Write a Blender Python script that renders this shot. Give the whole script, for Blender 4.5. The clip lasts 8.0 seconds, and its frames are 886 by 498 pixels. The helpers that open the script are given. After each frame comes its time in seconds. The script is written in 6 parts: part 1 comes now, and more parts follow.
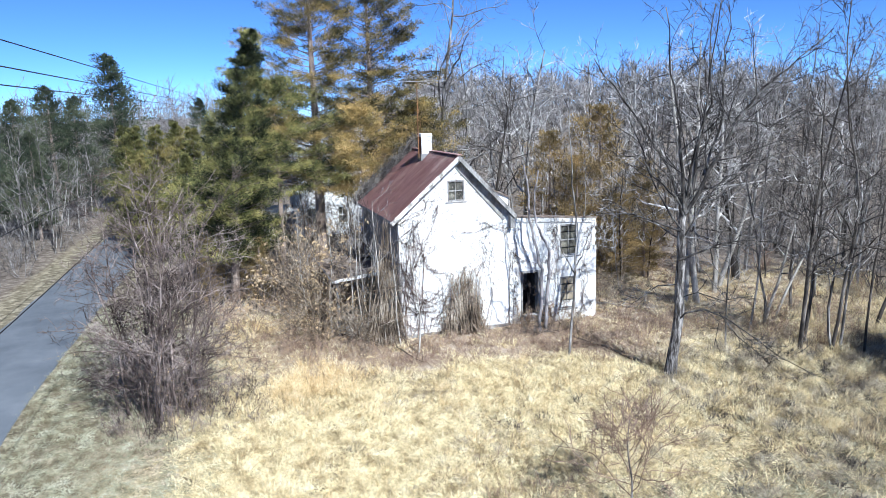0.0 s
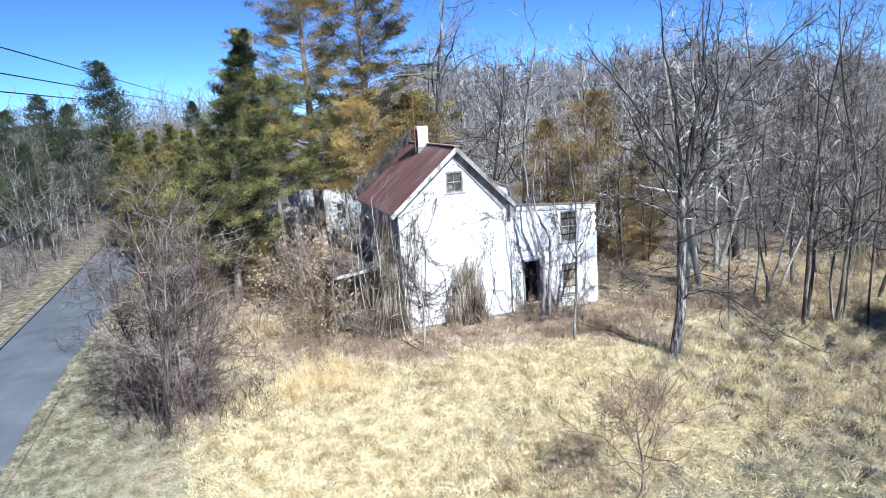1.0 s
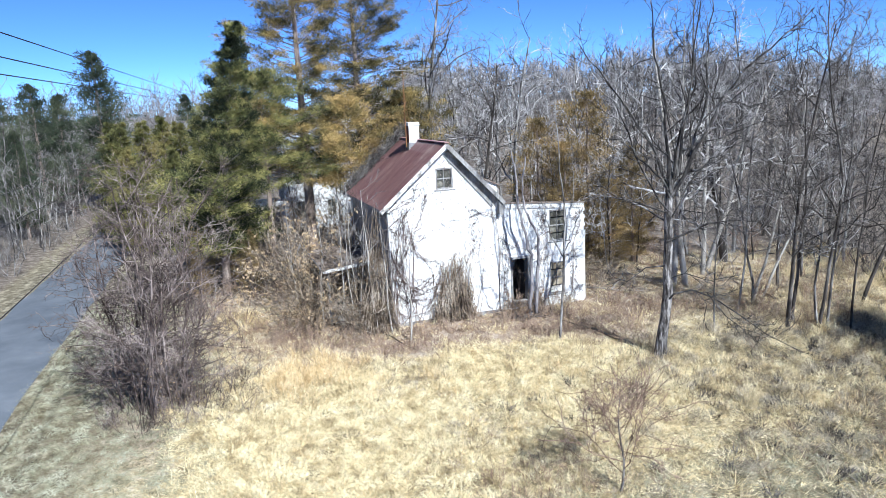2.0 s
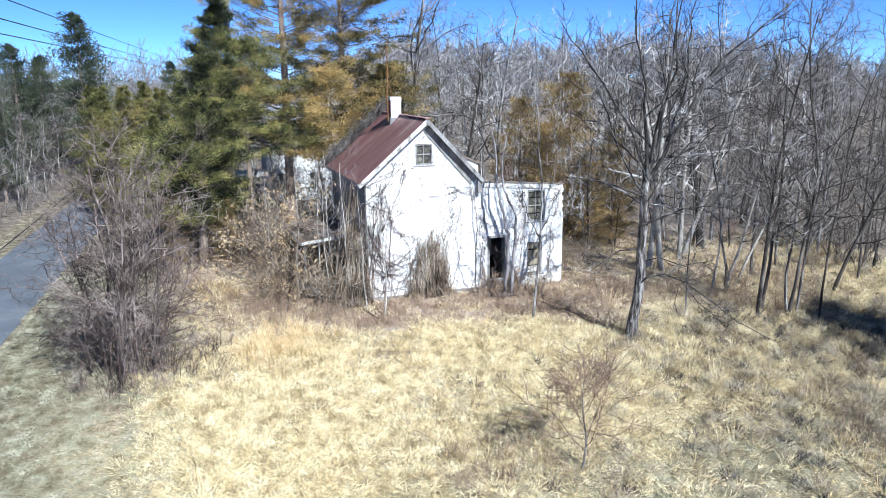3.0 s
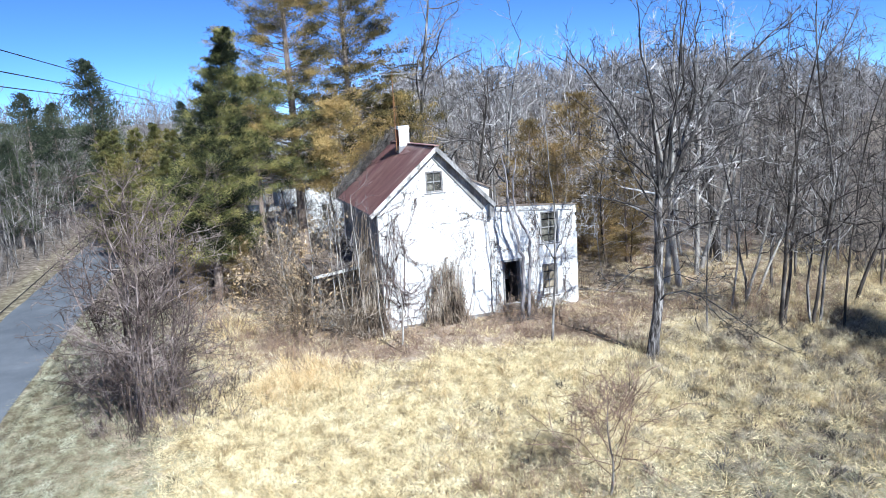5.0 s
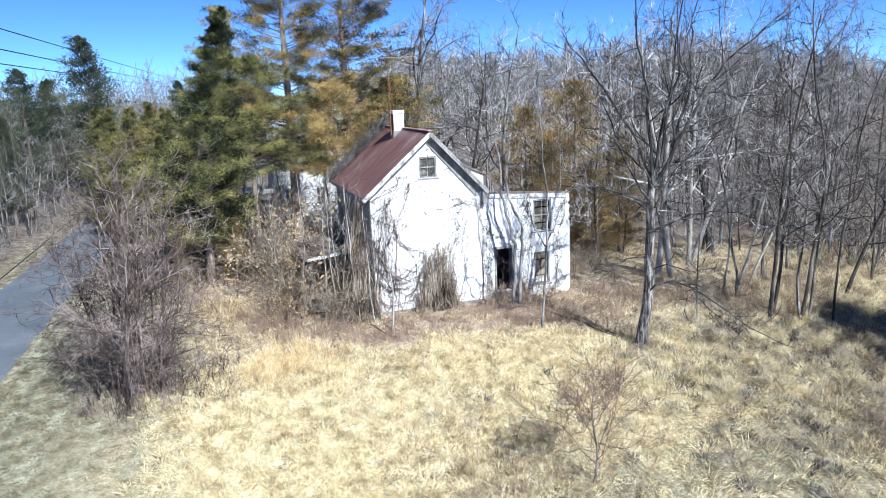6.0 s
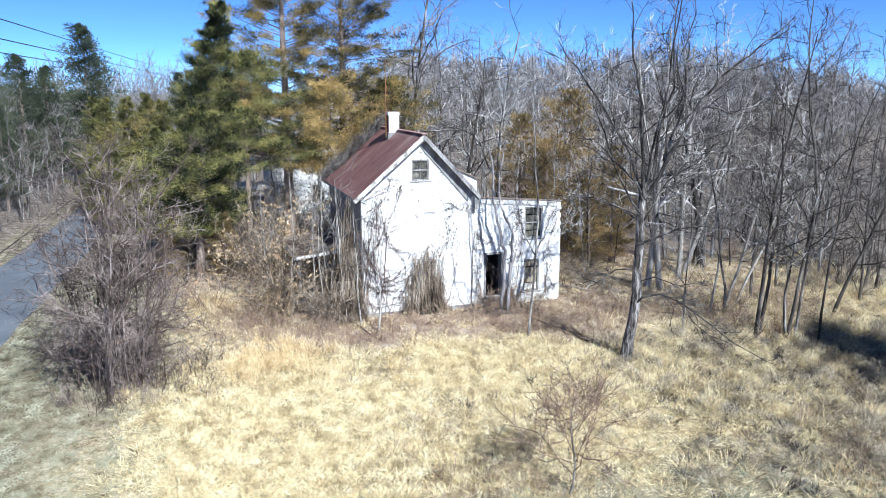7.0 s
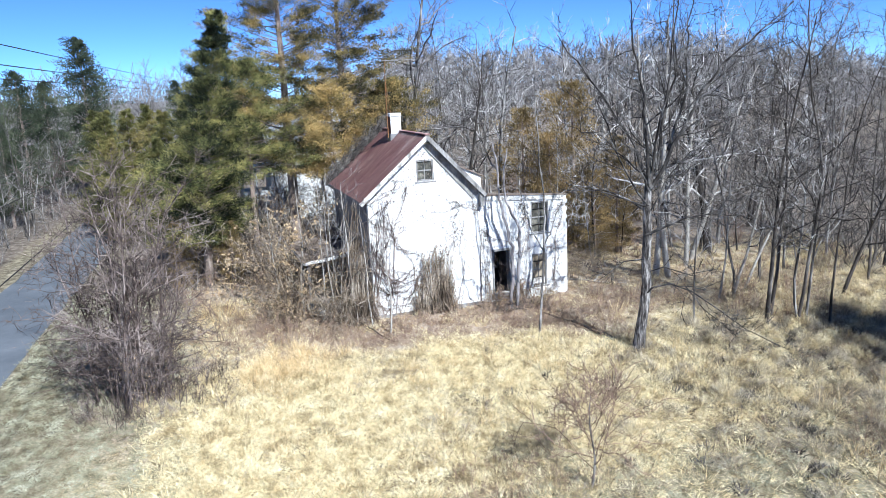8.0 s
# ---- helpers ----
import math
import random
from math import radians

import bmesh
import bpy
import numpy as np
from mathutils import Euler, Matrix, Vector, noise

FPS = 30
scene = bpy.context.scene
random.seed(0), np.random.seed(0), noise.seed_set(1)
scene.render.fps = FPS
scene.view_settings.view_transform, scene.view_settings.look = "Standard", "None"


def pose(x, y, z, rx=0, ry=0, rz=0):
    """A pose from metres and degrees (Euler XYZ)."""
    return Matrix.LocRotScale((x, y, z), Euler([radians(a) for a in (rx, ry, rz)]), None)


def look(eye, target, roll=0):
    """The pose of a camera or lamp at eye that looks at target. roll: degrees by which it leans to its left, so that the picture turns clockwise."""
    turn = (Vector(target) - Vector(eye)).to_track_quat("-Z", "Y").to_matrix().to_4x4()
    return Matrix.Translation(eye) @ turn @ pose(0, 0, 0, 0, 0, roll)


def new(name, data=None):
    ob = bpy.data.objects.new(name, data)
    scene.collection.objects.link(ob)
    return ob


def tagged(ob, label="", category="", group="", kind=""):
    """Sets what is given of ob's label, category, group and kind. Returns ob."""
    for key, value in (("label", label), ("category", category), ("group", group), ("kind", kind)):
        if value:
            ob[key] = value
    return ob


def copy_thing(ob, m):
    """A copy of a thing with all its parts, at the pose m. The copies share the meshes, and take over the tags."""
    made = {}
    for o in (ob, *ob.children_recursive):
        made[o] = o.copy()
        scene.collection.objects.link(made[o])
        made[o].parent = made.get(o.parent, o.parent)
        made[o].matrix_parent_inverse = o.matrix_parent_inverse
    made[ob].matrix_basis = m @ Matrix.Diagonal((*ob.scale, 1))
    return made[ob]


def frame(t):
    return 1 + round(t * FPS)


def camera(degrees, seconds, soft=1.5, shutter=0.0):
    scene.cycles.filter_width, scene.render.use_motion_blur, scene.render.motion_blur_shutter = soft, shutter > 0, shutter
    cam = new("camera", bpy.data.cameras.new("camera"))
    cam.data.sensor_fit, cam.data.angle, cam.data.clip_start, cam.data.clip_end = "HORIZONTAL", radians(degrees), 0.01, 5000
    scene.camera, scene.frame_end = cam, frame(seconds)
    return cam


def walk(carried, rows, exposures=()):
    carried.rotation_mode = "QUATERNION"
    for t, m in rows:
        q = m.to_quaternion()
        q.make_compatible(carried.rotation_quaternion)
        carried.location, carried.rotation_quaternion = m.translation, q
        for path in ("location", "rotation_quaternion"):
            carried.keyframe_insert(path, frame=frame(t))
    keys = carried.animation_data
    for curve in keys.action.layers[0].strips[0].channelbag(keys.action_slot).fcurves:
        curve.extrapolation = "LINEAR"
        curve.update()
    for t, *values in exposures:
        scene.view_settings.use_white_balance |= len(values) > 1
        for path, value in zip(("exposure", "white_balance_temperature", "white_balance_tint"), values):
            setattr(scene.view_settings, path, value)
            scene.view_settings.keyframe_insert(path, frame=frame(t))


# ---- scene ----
cam = camera(61.7, 8.0, soft=0.5)
PATH = [
    (0, (-11.723, -33.126, 11.391), (-11.136, -31.251, 11.016), -1.7),
    (0.5, (-11.773, -33.182, 11.352), (-11.172, -31.316, 10.96), -5.5),
    (1, (-11.833, -33.173, 11.324), (-11.246, -31.302, 10.932), -4.1),
    (1.5, (-11.826, -33.206, 11.292), (-11.229, -31.338, 10.9), -3.0),
    (2.8, (-11.455, -33.511, 11.043), (-10.817, -31.666, 10.61), -2.2),
    (3, (-11.381, -33.515, 11.051), (-10.741, -31.675, 10.6), -0.6),
    (3.5, (-11.298, -33.494, 11.093), (-10.678, -31.638, 10.678), -2.0),
    (4, (-11.319, -33.482, 11.089), (-10.717, -31.62, 10.679), -1.8),
    (5.3, (-11.26, -33.3, 11.146), (-10.649, -31.435, 10.763), -3.9),
    (5.5, (-11.235, -33.382, 11.142), (-10.624, -31.516, 10.762), -2.8),
    (6, (-11.085, -33.378, 11.121), (-10.471, -31.523, 10.697), -2.4),
    (6.5, (-10.882, -33.389, 11.146), (-10.265, -31.538, 10.705), -1.0),
    (7, (-10.799, -33.418, 11.171), (-10.173, -31.565, 10.753), 0.0),
    (7.5, (-10.903, -33.309, 11.309), (-10.27, -31.47, 10.842), -3.9),
    (8, (-11.029, -33.394, 11.405), (-10.412, -31.541, 10.973), -2.7),
]
walk(cam, [(t, look(eye, target, roll)) for t, eye, target, roll in PATH])


# ---- world, sun, exposure ----
SUN_EL, SUN_AZ = radians(41), math.atan2(0.26, -0.966)
world = bpy.data.worlds.new("sky")
scene.world = world
world.use_nodes = True
wn = world.node_tree
sky = wn.nodes.new("ShaderNodeTexSky")
sky.sky_type, sky.sun_disc = "NISHITA", False
sky.sun_elevation, sky.sun_rotation = SUN_EL, SUN_AZ
sky.altitude, sky.air_density, sky.dust_density, sky.ozone_density = 2500, 0.42, 0.06, 8.0
wn.links.new(sky.outputs[0], wn.nodes["Background"].inputs[0])
wn.nodes["Background"].inputs[1].default_value = 0.112
sun = new("sun", bpy.data.lights.new("sun", "SUN"))
sun.data.energy, sun.data.angle, sun.data.color = 4.8, radians(0.5), (1.0, 0.95, 0.87)
sun_from = Vector((math.sin(SUN_AZ) * math.cos(SUN_EL), math.cos(SUN_AZ) * math.cos(SUN_EL), math.sin(SUN_EL)))
sun.matrix_world = look(sun_from * 60, (0, 0, 0))
scene.view_settings.exposure = 0.77
scene.view_settings.use_white_balance = True
scene.view_settings.white_balance_temperature, scene.view_settings.white_balance_tint = 5500, 6


# ---- materials ----
def surface(name, stops, scale=3.0, fine=40.0, rough=0.9, bump=0.3, metal=0.0, stretch=(1, 1, 1), vary=0.25, dist=0.02, spec=0.3, obj_rand=0.0):
    """A matt material: a ramp of colours over broad noise, broken up by fine noise, with relief."""
    m = bpy.data.materials.new(name)
    m.use_nodes = True
    nt = m.node_tree
    L, N = nt.links.new, nt.nodes.new
    bsdf = nt.nodes["Principled BSDF"]
    bsdf.inputs["Roughness"].default_value, bsdf.inputs["Metallic"].default_value = rough, metal
    bsdf.inputs["Specular IOR Level"].default_value = spec
    geo, mp = N("ShaderNodeNewGeometry"), N("ShaderNodeMapping")
    mp.inputs["Scale"].default_value = stretch
    L(geo.outputs["Position"], mp.inputs["Vector"])
    broad, small = N("ShaderNodeTexNoise"), N("ShaderNodeTexNoise")
    broad.inputs["Scale"].default_value, broad.inputs["Detail"].default_value, broad.inputs["Roughness"].default_value = scale, 6, 0.65
    small.inputs["Scale"].default_value, small.inputs["Detail"].default_value = fine, 4
    L(mp.outputs[0], broad.inputs["Vector"]), L(mp.outputs[0], small.inputs["Vector"])
    ramp = N("ShaderNodeValToRGB")
    els = ramp.color_ramp.elements
    while len(els) < len(stops):
        els.new(0.5)
    for e, (at, c) in zip(els, stops):
        e.position, e.color = at, (*c, 1)
    fac = broad.outputs["Fac"]
    if obj_rand:
        info, add = N("ShaderNodeObjectInfo"), N("ShaderNodeMath")
        add.operation = "MULTIPLY_ADD"
        add.inputs[1].default_value = obj_rand
        L(info.outputs["Random"], add.inputs[0]), L(fac, add.inputs[2])
        sub = N("ShaderNodeMath")
        sub.operation, sub.inputs[1].default_value = "SUBTRACT", obj_rand / 2
        L(add.outputs[0], sub.inputs[0])
        fac = sub.outputs[0]
    L(fac, ramp.inputs[0])
    val = N("ShaderNodeMapRange")
    val.inputs["From Min"].default_value, val.inputs["From Max"].default_value = 0.3, 0.7
    val.inputs["To Min"].default_value, val.inputs["To Max"].default_value = 1 - vary, 1 + vary
    L(small.outputs["Fac"], val.inputs["Value"])
    mul = N("ShaderNodeVectorMath")
    mul.operation = "SCALE"
    L(ramp.outputs[0], mul.inputs[0]), L(val.outputs[0], mul.inputs["Scale"])
    L(mul.outputs[0], bsdf.inputs["Base Color"])
    if bump:
        b = N("ShaderNodeBump")
        b.inputs["Strength"].default_value, b.inputs["Distance"].default_value = bump, dist
        L(small.outputs["Fac"], b.inputs["Height"]), L(b.outputs[0], bsdf.inputs["Normal"])
    m["ramp"] = ramp.name
    return m


BARK_GREY = surface("bark_grey", [(0.38, (0.03, 0.027, 0.025)), (0.5, (0.125, 0.113, 0.104)), (0.62, (0.40, 0.38, 0.36))], 5, 30, 0.95, 1.0, stretch=(1, 1, 0.16), obj_rand=0.12)
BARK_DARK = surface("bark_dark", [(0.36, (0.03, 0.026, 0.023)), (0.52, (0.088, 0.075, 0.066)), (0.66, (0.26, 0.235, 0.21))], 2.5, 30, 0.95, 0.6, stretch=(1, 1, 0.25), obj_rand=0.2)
BARK_PALE = surface("bark_pale", [(0.3, (0.26, 0.235, 0.21)), (0.55, (0.42, 0.39, 0.35)), (0.7, (0.55, 0.52, 0.48))], 2.5, 30, 0.95, 0.5, stretch=(1, 1, 0.25), obj_rand=0.2)
BARK_CEDAR = surface("bark_cedar", [(0.35, (0.16, 0.115, 0.09)), (0.65, (0.42, 0.34, 0.29))], 6, 40, 0.95, 0.6, stretch=(1, 1, 0.15))
BARK_ASH = surface("bark_ash", [(0.36, (0.16, 0.145, 0.15)), (0.52, (0.30, 0.275, 0.275)), (0.66, (0.46, 0.43, 0.42))], 4, 30, 0.95, 0.6, stretch=(1, 1, 0.2))
BARK_TAN = surface("bark_tan", [(0.36, (0.11, 0.08, 0.055)), (0.5, (0.28, 0.215, 0.15)), (0.64, (0.48, 0.39, 0.29))], 3, 30, 0.95, 0.5, stretch=(1, 1, 0.25), obj_rand=0.2)
TWIG_GREY = surface("twig_grey", [(0.36, (0.05, 0.043, 0.04)), (0.5, (0.155, 0.14, 0.132)), (0.63, (0.42, 0.395, 0.38))], 0.9, 8, 0.95, 0, obj_rand=0.14)
# near-black low stop stands in for unlit depth among the twigs
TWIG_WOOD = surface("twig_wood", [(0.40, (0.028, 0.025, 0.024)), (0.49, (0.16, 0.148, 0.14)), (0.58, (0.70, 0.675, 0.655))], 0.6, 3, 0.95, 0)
# shaded copy of the wood twigs, for the dim right-hand wood
TWIG_SHADED = surface("twig_shaded", [(0.38, (0.022, 0.02, 0.02)), (0.5, (0.08, 0.074, 0.074)), (0.63, (0.33, 0.315, 0.315))], 0.6, 3, 0.95, 0)
# far twigs: pale, low-contrast grey with the distance haze painted in
TWIG_HAZE = surface("twig_haze", [(0.36, (0.10, 0.088, 0.082)), (0.5, (0.235, 0.22, 0.218)), (0.64, (0.42, 0.40, 0.40))], 0.3, 2, 0.95, 0)
TWIG_BROWN = surface("twig_brown", [(0.3, (0.14, 0.095, 0.065)), (0.5, (0.29, 0.20, 0.15)), (0.7, (0.44, 0.34, 0.26))], 0.8, 9, 0.95, 0, obj_rand=0.14)
TWIG_MAUVE = surface("twig_mauve", [(0.38, (0.045, 0.032, 0.028)), (0.5, (0.16, 0.121, 0.106)), (0.64, (0.44, 0.365, 0.33))], 0.8, 9, 0.95, 0, obj_rand=0.06)
WALNUT_BARK = surface("walnut_bark", [(0.40, (0.03, 0.026, 0.024)), (0.5, (0.14, 0.126, 0.118)), (0.6, (0.42, 0.395, 0.375))], 9, 45, 0.95, 1.0, stretch=(1, 1, 0.18), vary=0.5, dist=0.05)
WALNUT_LIMB = surface("walnut_limb", [(0.41, (0.022, 0.019, 0.018)), (0.53, (0.07, 0.063, 0.058)), (0.66, (0.28, 0.265, 0.25))], 3, 20, 0.95, 0.5, stretch=(1, 1, 0.4))
TWIG_TAN = surface("twig_tan", [(0.37, (0.075, 0.055, 0.04)), (0.5, (0.27, 0.21, 0.15)), (0.64, (0.58, 0.50, 0.41))], 0.9, 9, 0.95, 0, obj_rand=0.12)
# lowest stops of leaf and rust paint dark, unlit gaps by noise
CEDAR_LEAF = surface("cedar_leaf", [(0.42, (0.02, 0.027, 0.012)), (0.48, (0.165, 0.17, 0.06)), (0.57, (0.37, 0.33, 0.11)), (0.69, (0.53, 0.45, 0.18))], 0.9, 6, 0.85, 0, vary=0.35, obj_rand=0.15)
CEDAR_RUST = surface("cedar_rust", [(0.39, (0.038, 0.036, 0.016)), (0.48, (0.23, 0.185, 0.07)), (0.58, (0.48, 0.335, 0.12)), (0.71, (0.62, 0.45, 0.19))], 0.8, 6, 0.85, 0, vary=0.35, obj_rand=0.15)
CEDAR_DULL = surface("cedar_dull", [(0.34, (0.08, 0.062, 0.03)), (0.5, (0.27, 0.195, 0.085)), (0.66, (0.46, 0.32, 0.14))], 0.6, 6, 0.85, 0, vary=0.35)
PINE_LEAF = surface("pine_leaf", [(0.34, (0.02, 0.032, 0.02)), (0.5, (0.068, 0.085, 0.05)), (0.66, (0.15, 0.165, 0.095))], 0.4, 5, 0.8, 0, vary=0.3)
DRY_LEAF = surface("dry_leaf", [(0.3, (0.30, 0.21, 0.12)), (0.55, (0.52, 0.39, 0.235)), (0.75, (0.66, 0.54, 0.38))], 1.5, 12, 0.9, 0)
STRAW = surface("straw", [(0.36, (0.40, 0.31, 0.17)), (0.46, (0.71, 0.59, 0.35)), (0.55, (0.84, 0.735, 0.475)), (0.66, (0.90, 0.815, 0.59))], 1.7, 9, 0.9, 0, vary=0.3)
CEDAR_ROW = surface("cedar_olive", [(0.34, (0.04, 0.042, 0.018)), (0.48, (0.125, 0.125, 0.042)), (0.6, (0.22, 0.195, 0.066)), (0.72, (0.32, 0.26, 0.10))], 0.5, 6, 0.85, 0, vary=0.35, obj_rand=0.2)
VERGE_GRASS = surface("verge_grass", [(0.36, (0.17, 0.14, 0.085)), (0.48, (0.35, 0.33, 0.22)), (0.56, (0.45, 0.44, 0.32)), (0.66, (0.60, 0.575, 0.44))], 1.5, 9, 0.9, 0, vary=0.35)
STRAW_GOLD = surface("straw_gold", [(0.36, (0.46, 0.32, 0.15)), (0.5, (0.80, 0.63, 0.36)), (0.64, (0.9, 0.79, 0.54))], 1.6, 9, 0.9, 0, vary=0.3)
STRAW_DULL = surface("straw_dull", [(0.36, (0.11, 0.086, 0.06)), (0.5, (0.37, 0.315, 0.235)), (0.63, (0.64, 0.57, 0.445))], 1.9, 9, 0.9, 0, vary=0.35)
ASPHALT = surface("asphalt", [(0.3, (0.105, 0.118, 0.138)), (0.55, (0.15, 0.166, 0.19)), (0.75, (0.20, 0.216, 0.24))], 0.35, 60, 0.85, 0.25, vary=0.18, dist=0.01)
WHITE_WALL = surface("white_wall", [(0.16, (0.42, 0.40, 0.37)), (0.24, (0.72, 0.71, 0.68)), (0.42, (0.82, 0.81, 0.79)), (0.75, (0.86, 0.85, 0.83))], 1.6, 9, 0.85, 0.5, vary=0.07, dist=0.02)
PEELING = surface("peeling_paint", [(0.36, (0.22, 0.20, 0.18)), (0.44, (0.45, 0.43, 0.40)), (0.5, (0.76, 0.75, 0.72)), (0.7, (0.82, 0.81, 0.79))], 4.0, 25, 0.85, 0.4, vary=0.12)
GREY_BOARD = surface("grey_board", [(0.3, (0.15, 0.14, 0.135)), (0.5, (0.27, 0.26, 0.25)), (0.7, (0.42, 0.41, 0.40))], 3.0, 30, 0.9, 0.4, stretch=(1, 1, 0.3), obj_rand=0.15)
TAN_BOARD = surface("tan_dust", [(0.35, (0.20, 0.165, 0.115)), (0.5, (0.34, 0.29, 0.21)), (0.65, (0.46, 0.40, 0.30))], 3, 30, 0.5, 0.1, stretch=(1, 1, 0.3), obj_rand=0.15)
BRICK_PAINT = surface("painted_brick", [(0.3, (0.45, 0.40, 0.36)), (0.45, (0.78, 0.77, 0.74)), (0.7, (0.84, 0.83, 0.80))], 5, 30, 0.85, 0.5, vary=0.1)
RED_BRICK = surface("red_brick", [(0.35, (0.16, 0.07, 0.05)), (0.65, (0.32, 0.15, 0.10))], 8, 40, 0.9, 0.4)
RUST_ROOF = surface("rusty_roof", [(0.3, (0.34, 0.17, 0.165)), (0.44, (0.44, 0.235, 0.22)), (0.56, (0.52, 0.30, 0.27)), (0.68, (0.70, 0.52, 0.46))], 0.8, 14, 0.42, 0.08, metal=0.0, vary=0.12, stretch=(0.5, 1.4, 0.5), spec=0.5)
GREY_ROOF = surface("grey_roof", [(0.3, (0.16, 0.17, 0.19)), (0.7, (0.34, 0.36, 0.4))], 0.8, 14, 0.6, 0.2, metal=0.1)
SHINGLE = surface("wood_shingle", [(0.3, (0.10, 0.075, 0.06)), (0.5, (0.2, 0.155, 0.125)), (0.7, (0.33, 0.28, 0.24))], 3, 25, 0.95, 0.4, obj_rand=0.4)
DARK_WOOD = surface("dark_wood", [(0.3, (0.035, 0.03, 0.027)), (0.7, (0.10, 0.085, 0.075))], 3, 25, 0.95, 0.3)
RUST_POLE = surface("rusty_pole", [(0.35, (0.22, 0.10, 0.045)), (0.65, (0.42, 0.22, 0.10))], 6, 40, 0.7, 0.2, metal=0.4)
STEEL = surface("dull_metal", [(0.35, (0.28, 0.28, 0.28)), (0.65, (0.45, 0.45, 0.45))], 6, 40, 0.5, 0.1, metal=0.8)
WIRE = surface("black_cable", [(0.35, (0.015, 0.015, 0.016)), (0.65, (0.035, 0.035, 0.036))], 3, 30, 0.7, 0)
DUSTY_GLASS = surface("dusty_glass", [(0.38, (0.035, 0.034, 0.03)), (0.52, (0.12, 0.115, 0.095)), (0.64, (0.30, 0.285, 0.235))], 2.2, 30, 0.25, 0.05, spec=0.5)
LITTER = [(0.3, (0.18, 0.13, 0.093)), (0.5, (0.43, 0.34, 0.26)), (0.7, (0.62, 0.52, 0.41))]
# leaf litter with the woods' shade put into its colour
SHADED_LITTER = [(0.34, (0.06, 0.048, 0.04)), (0.5, (0.17, 0.14, 0.115)), (0.68, (0.33, 0.28, 0.235))]


def ground_material():
    """Straw, leaf litter, litter darkened as shade and short verge grass, mixed by the ground's cover attribute."""
    m = surface("ground_cover", [(0.34, (0.22, 0.165, 0.095)), (0.47, (0.48, 0.40, 0.245)), (0.58, (0.66, 0.57, 0.385)), (0.7, (0.76, 0.67, 0.49))], 2.2, 14, 0.95, 0.8, vary=0.35, dist=0.06)
    nt = m.node_tree
    L, N = nt.links.new, nt.nodes.new
    ramp = nt.nodes[m["ramp"]]
    noise_out = ramp.inputs[0].links[0].from_socket
    scale_node = ramp.outputs[0].links[0].to_node
    prev = ramp.outputs[0]
    for attr, stops in (("litter", LITTER), ("shaded_litter", SHADED_LITTER), ("verge", [(0.36, (0.06, 0.05, 0.035)), (0.5, (0.21, 0.18, 0.12)), (0.66, (0.44, 0.385, 0.275))])):
        r2 = N("ShaderNodeValToRGB")
        r2.color_ramp.elements.new(0.5)
        for e, (at, c) in zip(r2.color_ramp.elements, stops):
            e.position, e.color = at, (*c, 1)
        L(noise_out, r2.inputs[0])
        a, mx = N("ShaderNodeAttribute"), N("ShaderNodeMix")
        a.attribute_name = attr
        mx.data_type = "RGBA"
        # break the border up with the noise
        rng = N("ShaderNodeMath")
        rng.operation = "MULTIPLY_ADD"
        rng.inputs[1].default_value, rng.inputs[2].default_value = 1.6, -0.8
        L(noise_out, rng.inputs[0])
        add = N("ShaderNodeMath")
        add.operation, add.use_clamp = "ADD", True
        L(a.outputs["Fac"], add.inputs[0]), L(rng.outputs[0], add.inputs[1])
        mul = N("ShaderNodeMath")
        mul.operation, mul.use_clamp = "MULTIPLY", True
        mul.inputs[1].default_value = 1.0
        L(add.outputs[0], mul.inputs[0])
        L(mul.outputs[0], mx.inputs["Factor"]), L(prev, mx.inputs["A"]), L(r2.outputs[0], mx.inputs["B"])
        prev = mx.outputs["Result"]
    L(prev, scale_node.inputs[0])
    return m


GROUND = ground_material()


# ---- mesh helpers ----
def unit(a):
    a = np.asarray(a, float)
    return a / np.maximum(np.linalg.norm(a, axis=-1, keepdims=True), 1e-9)


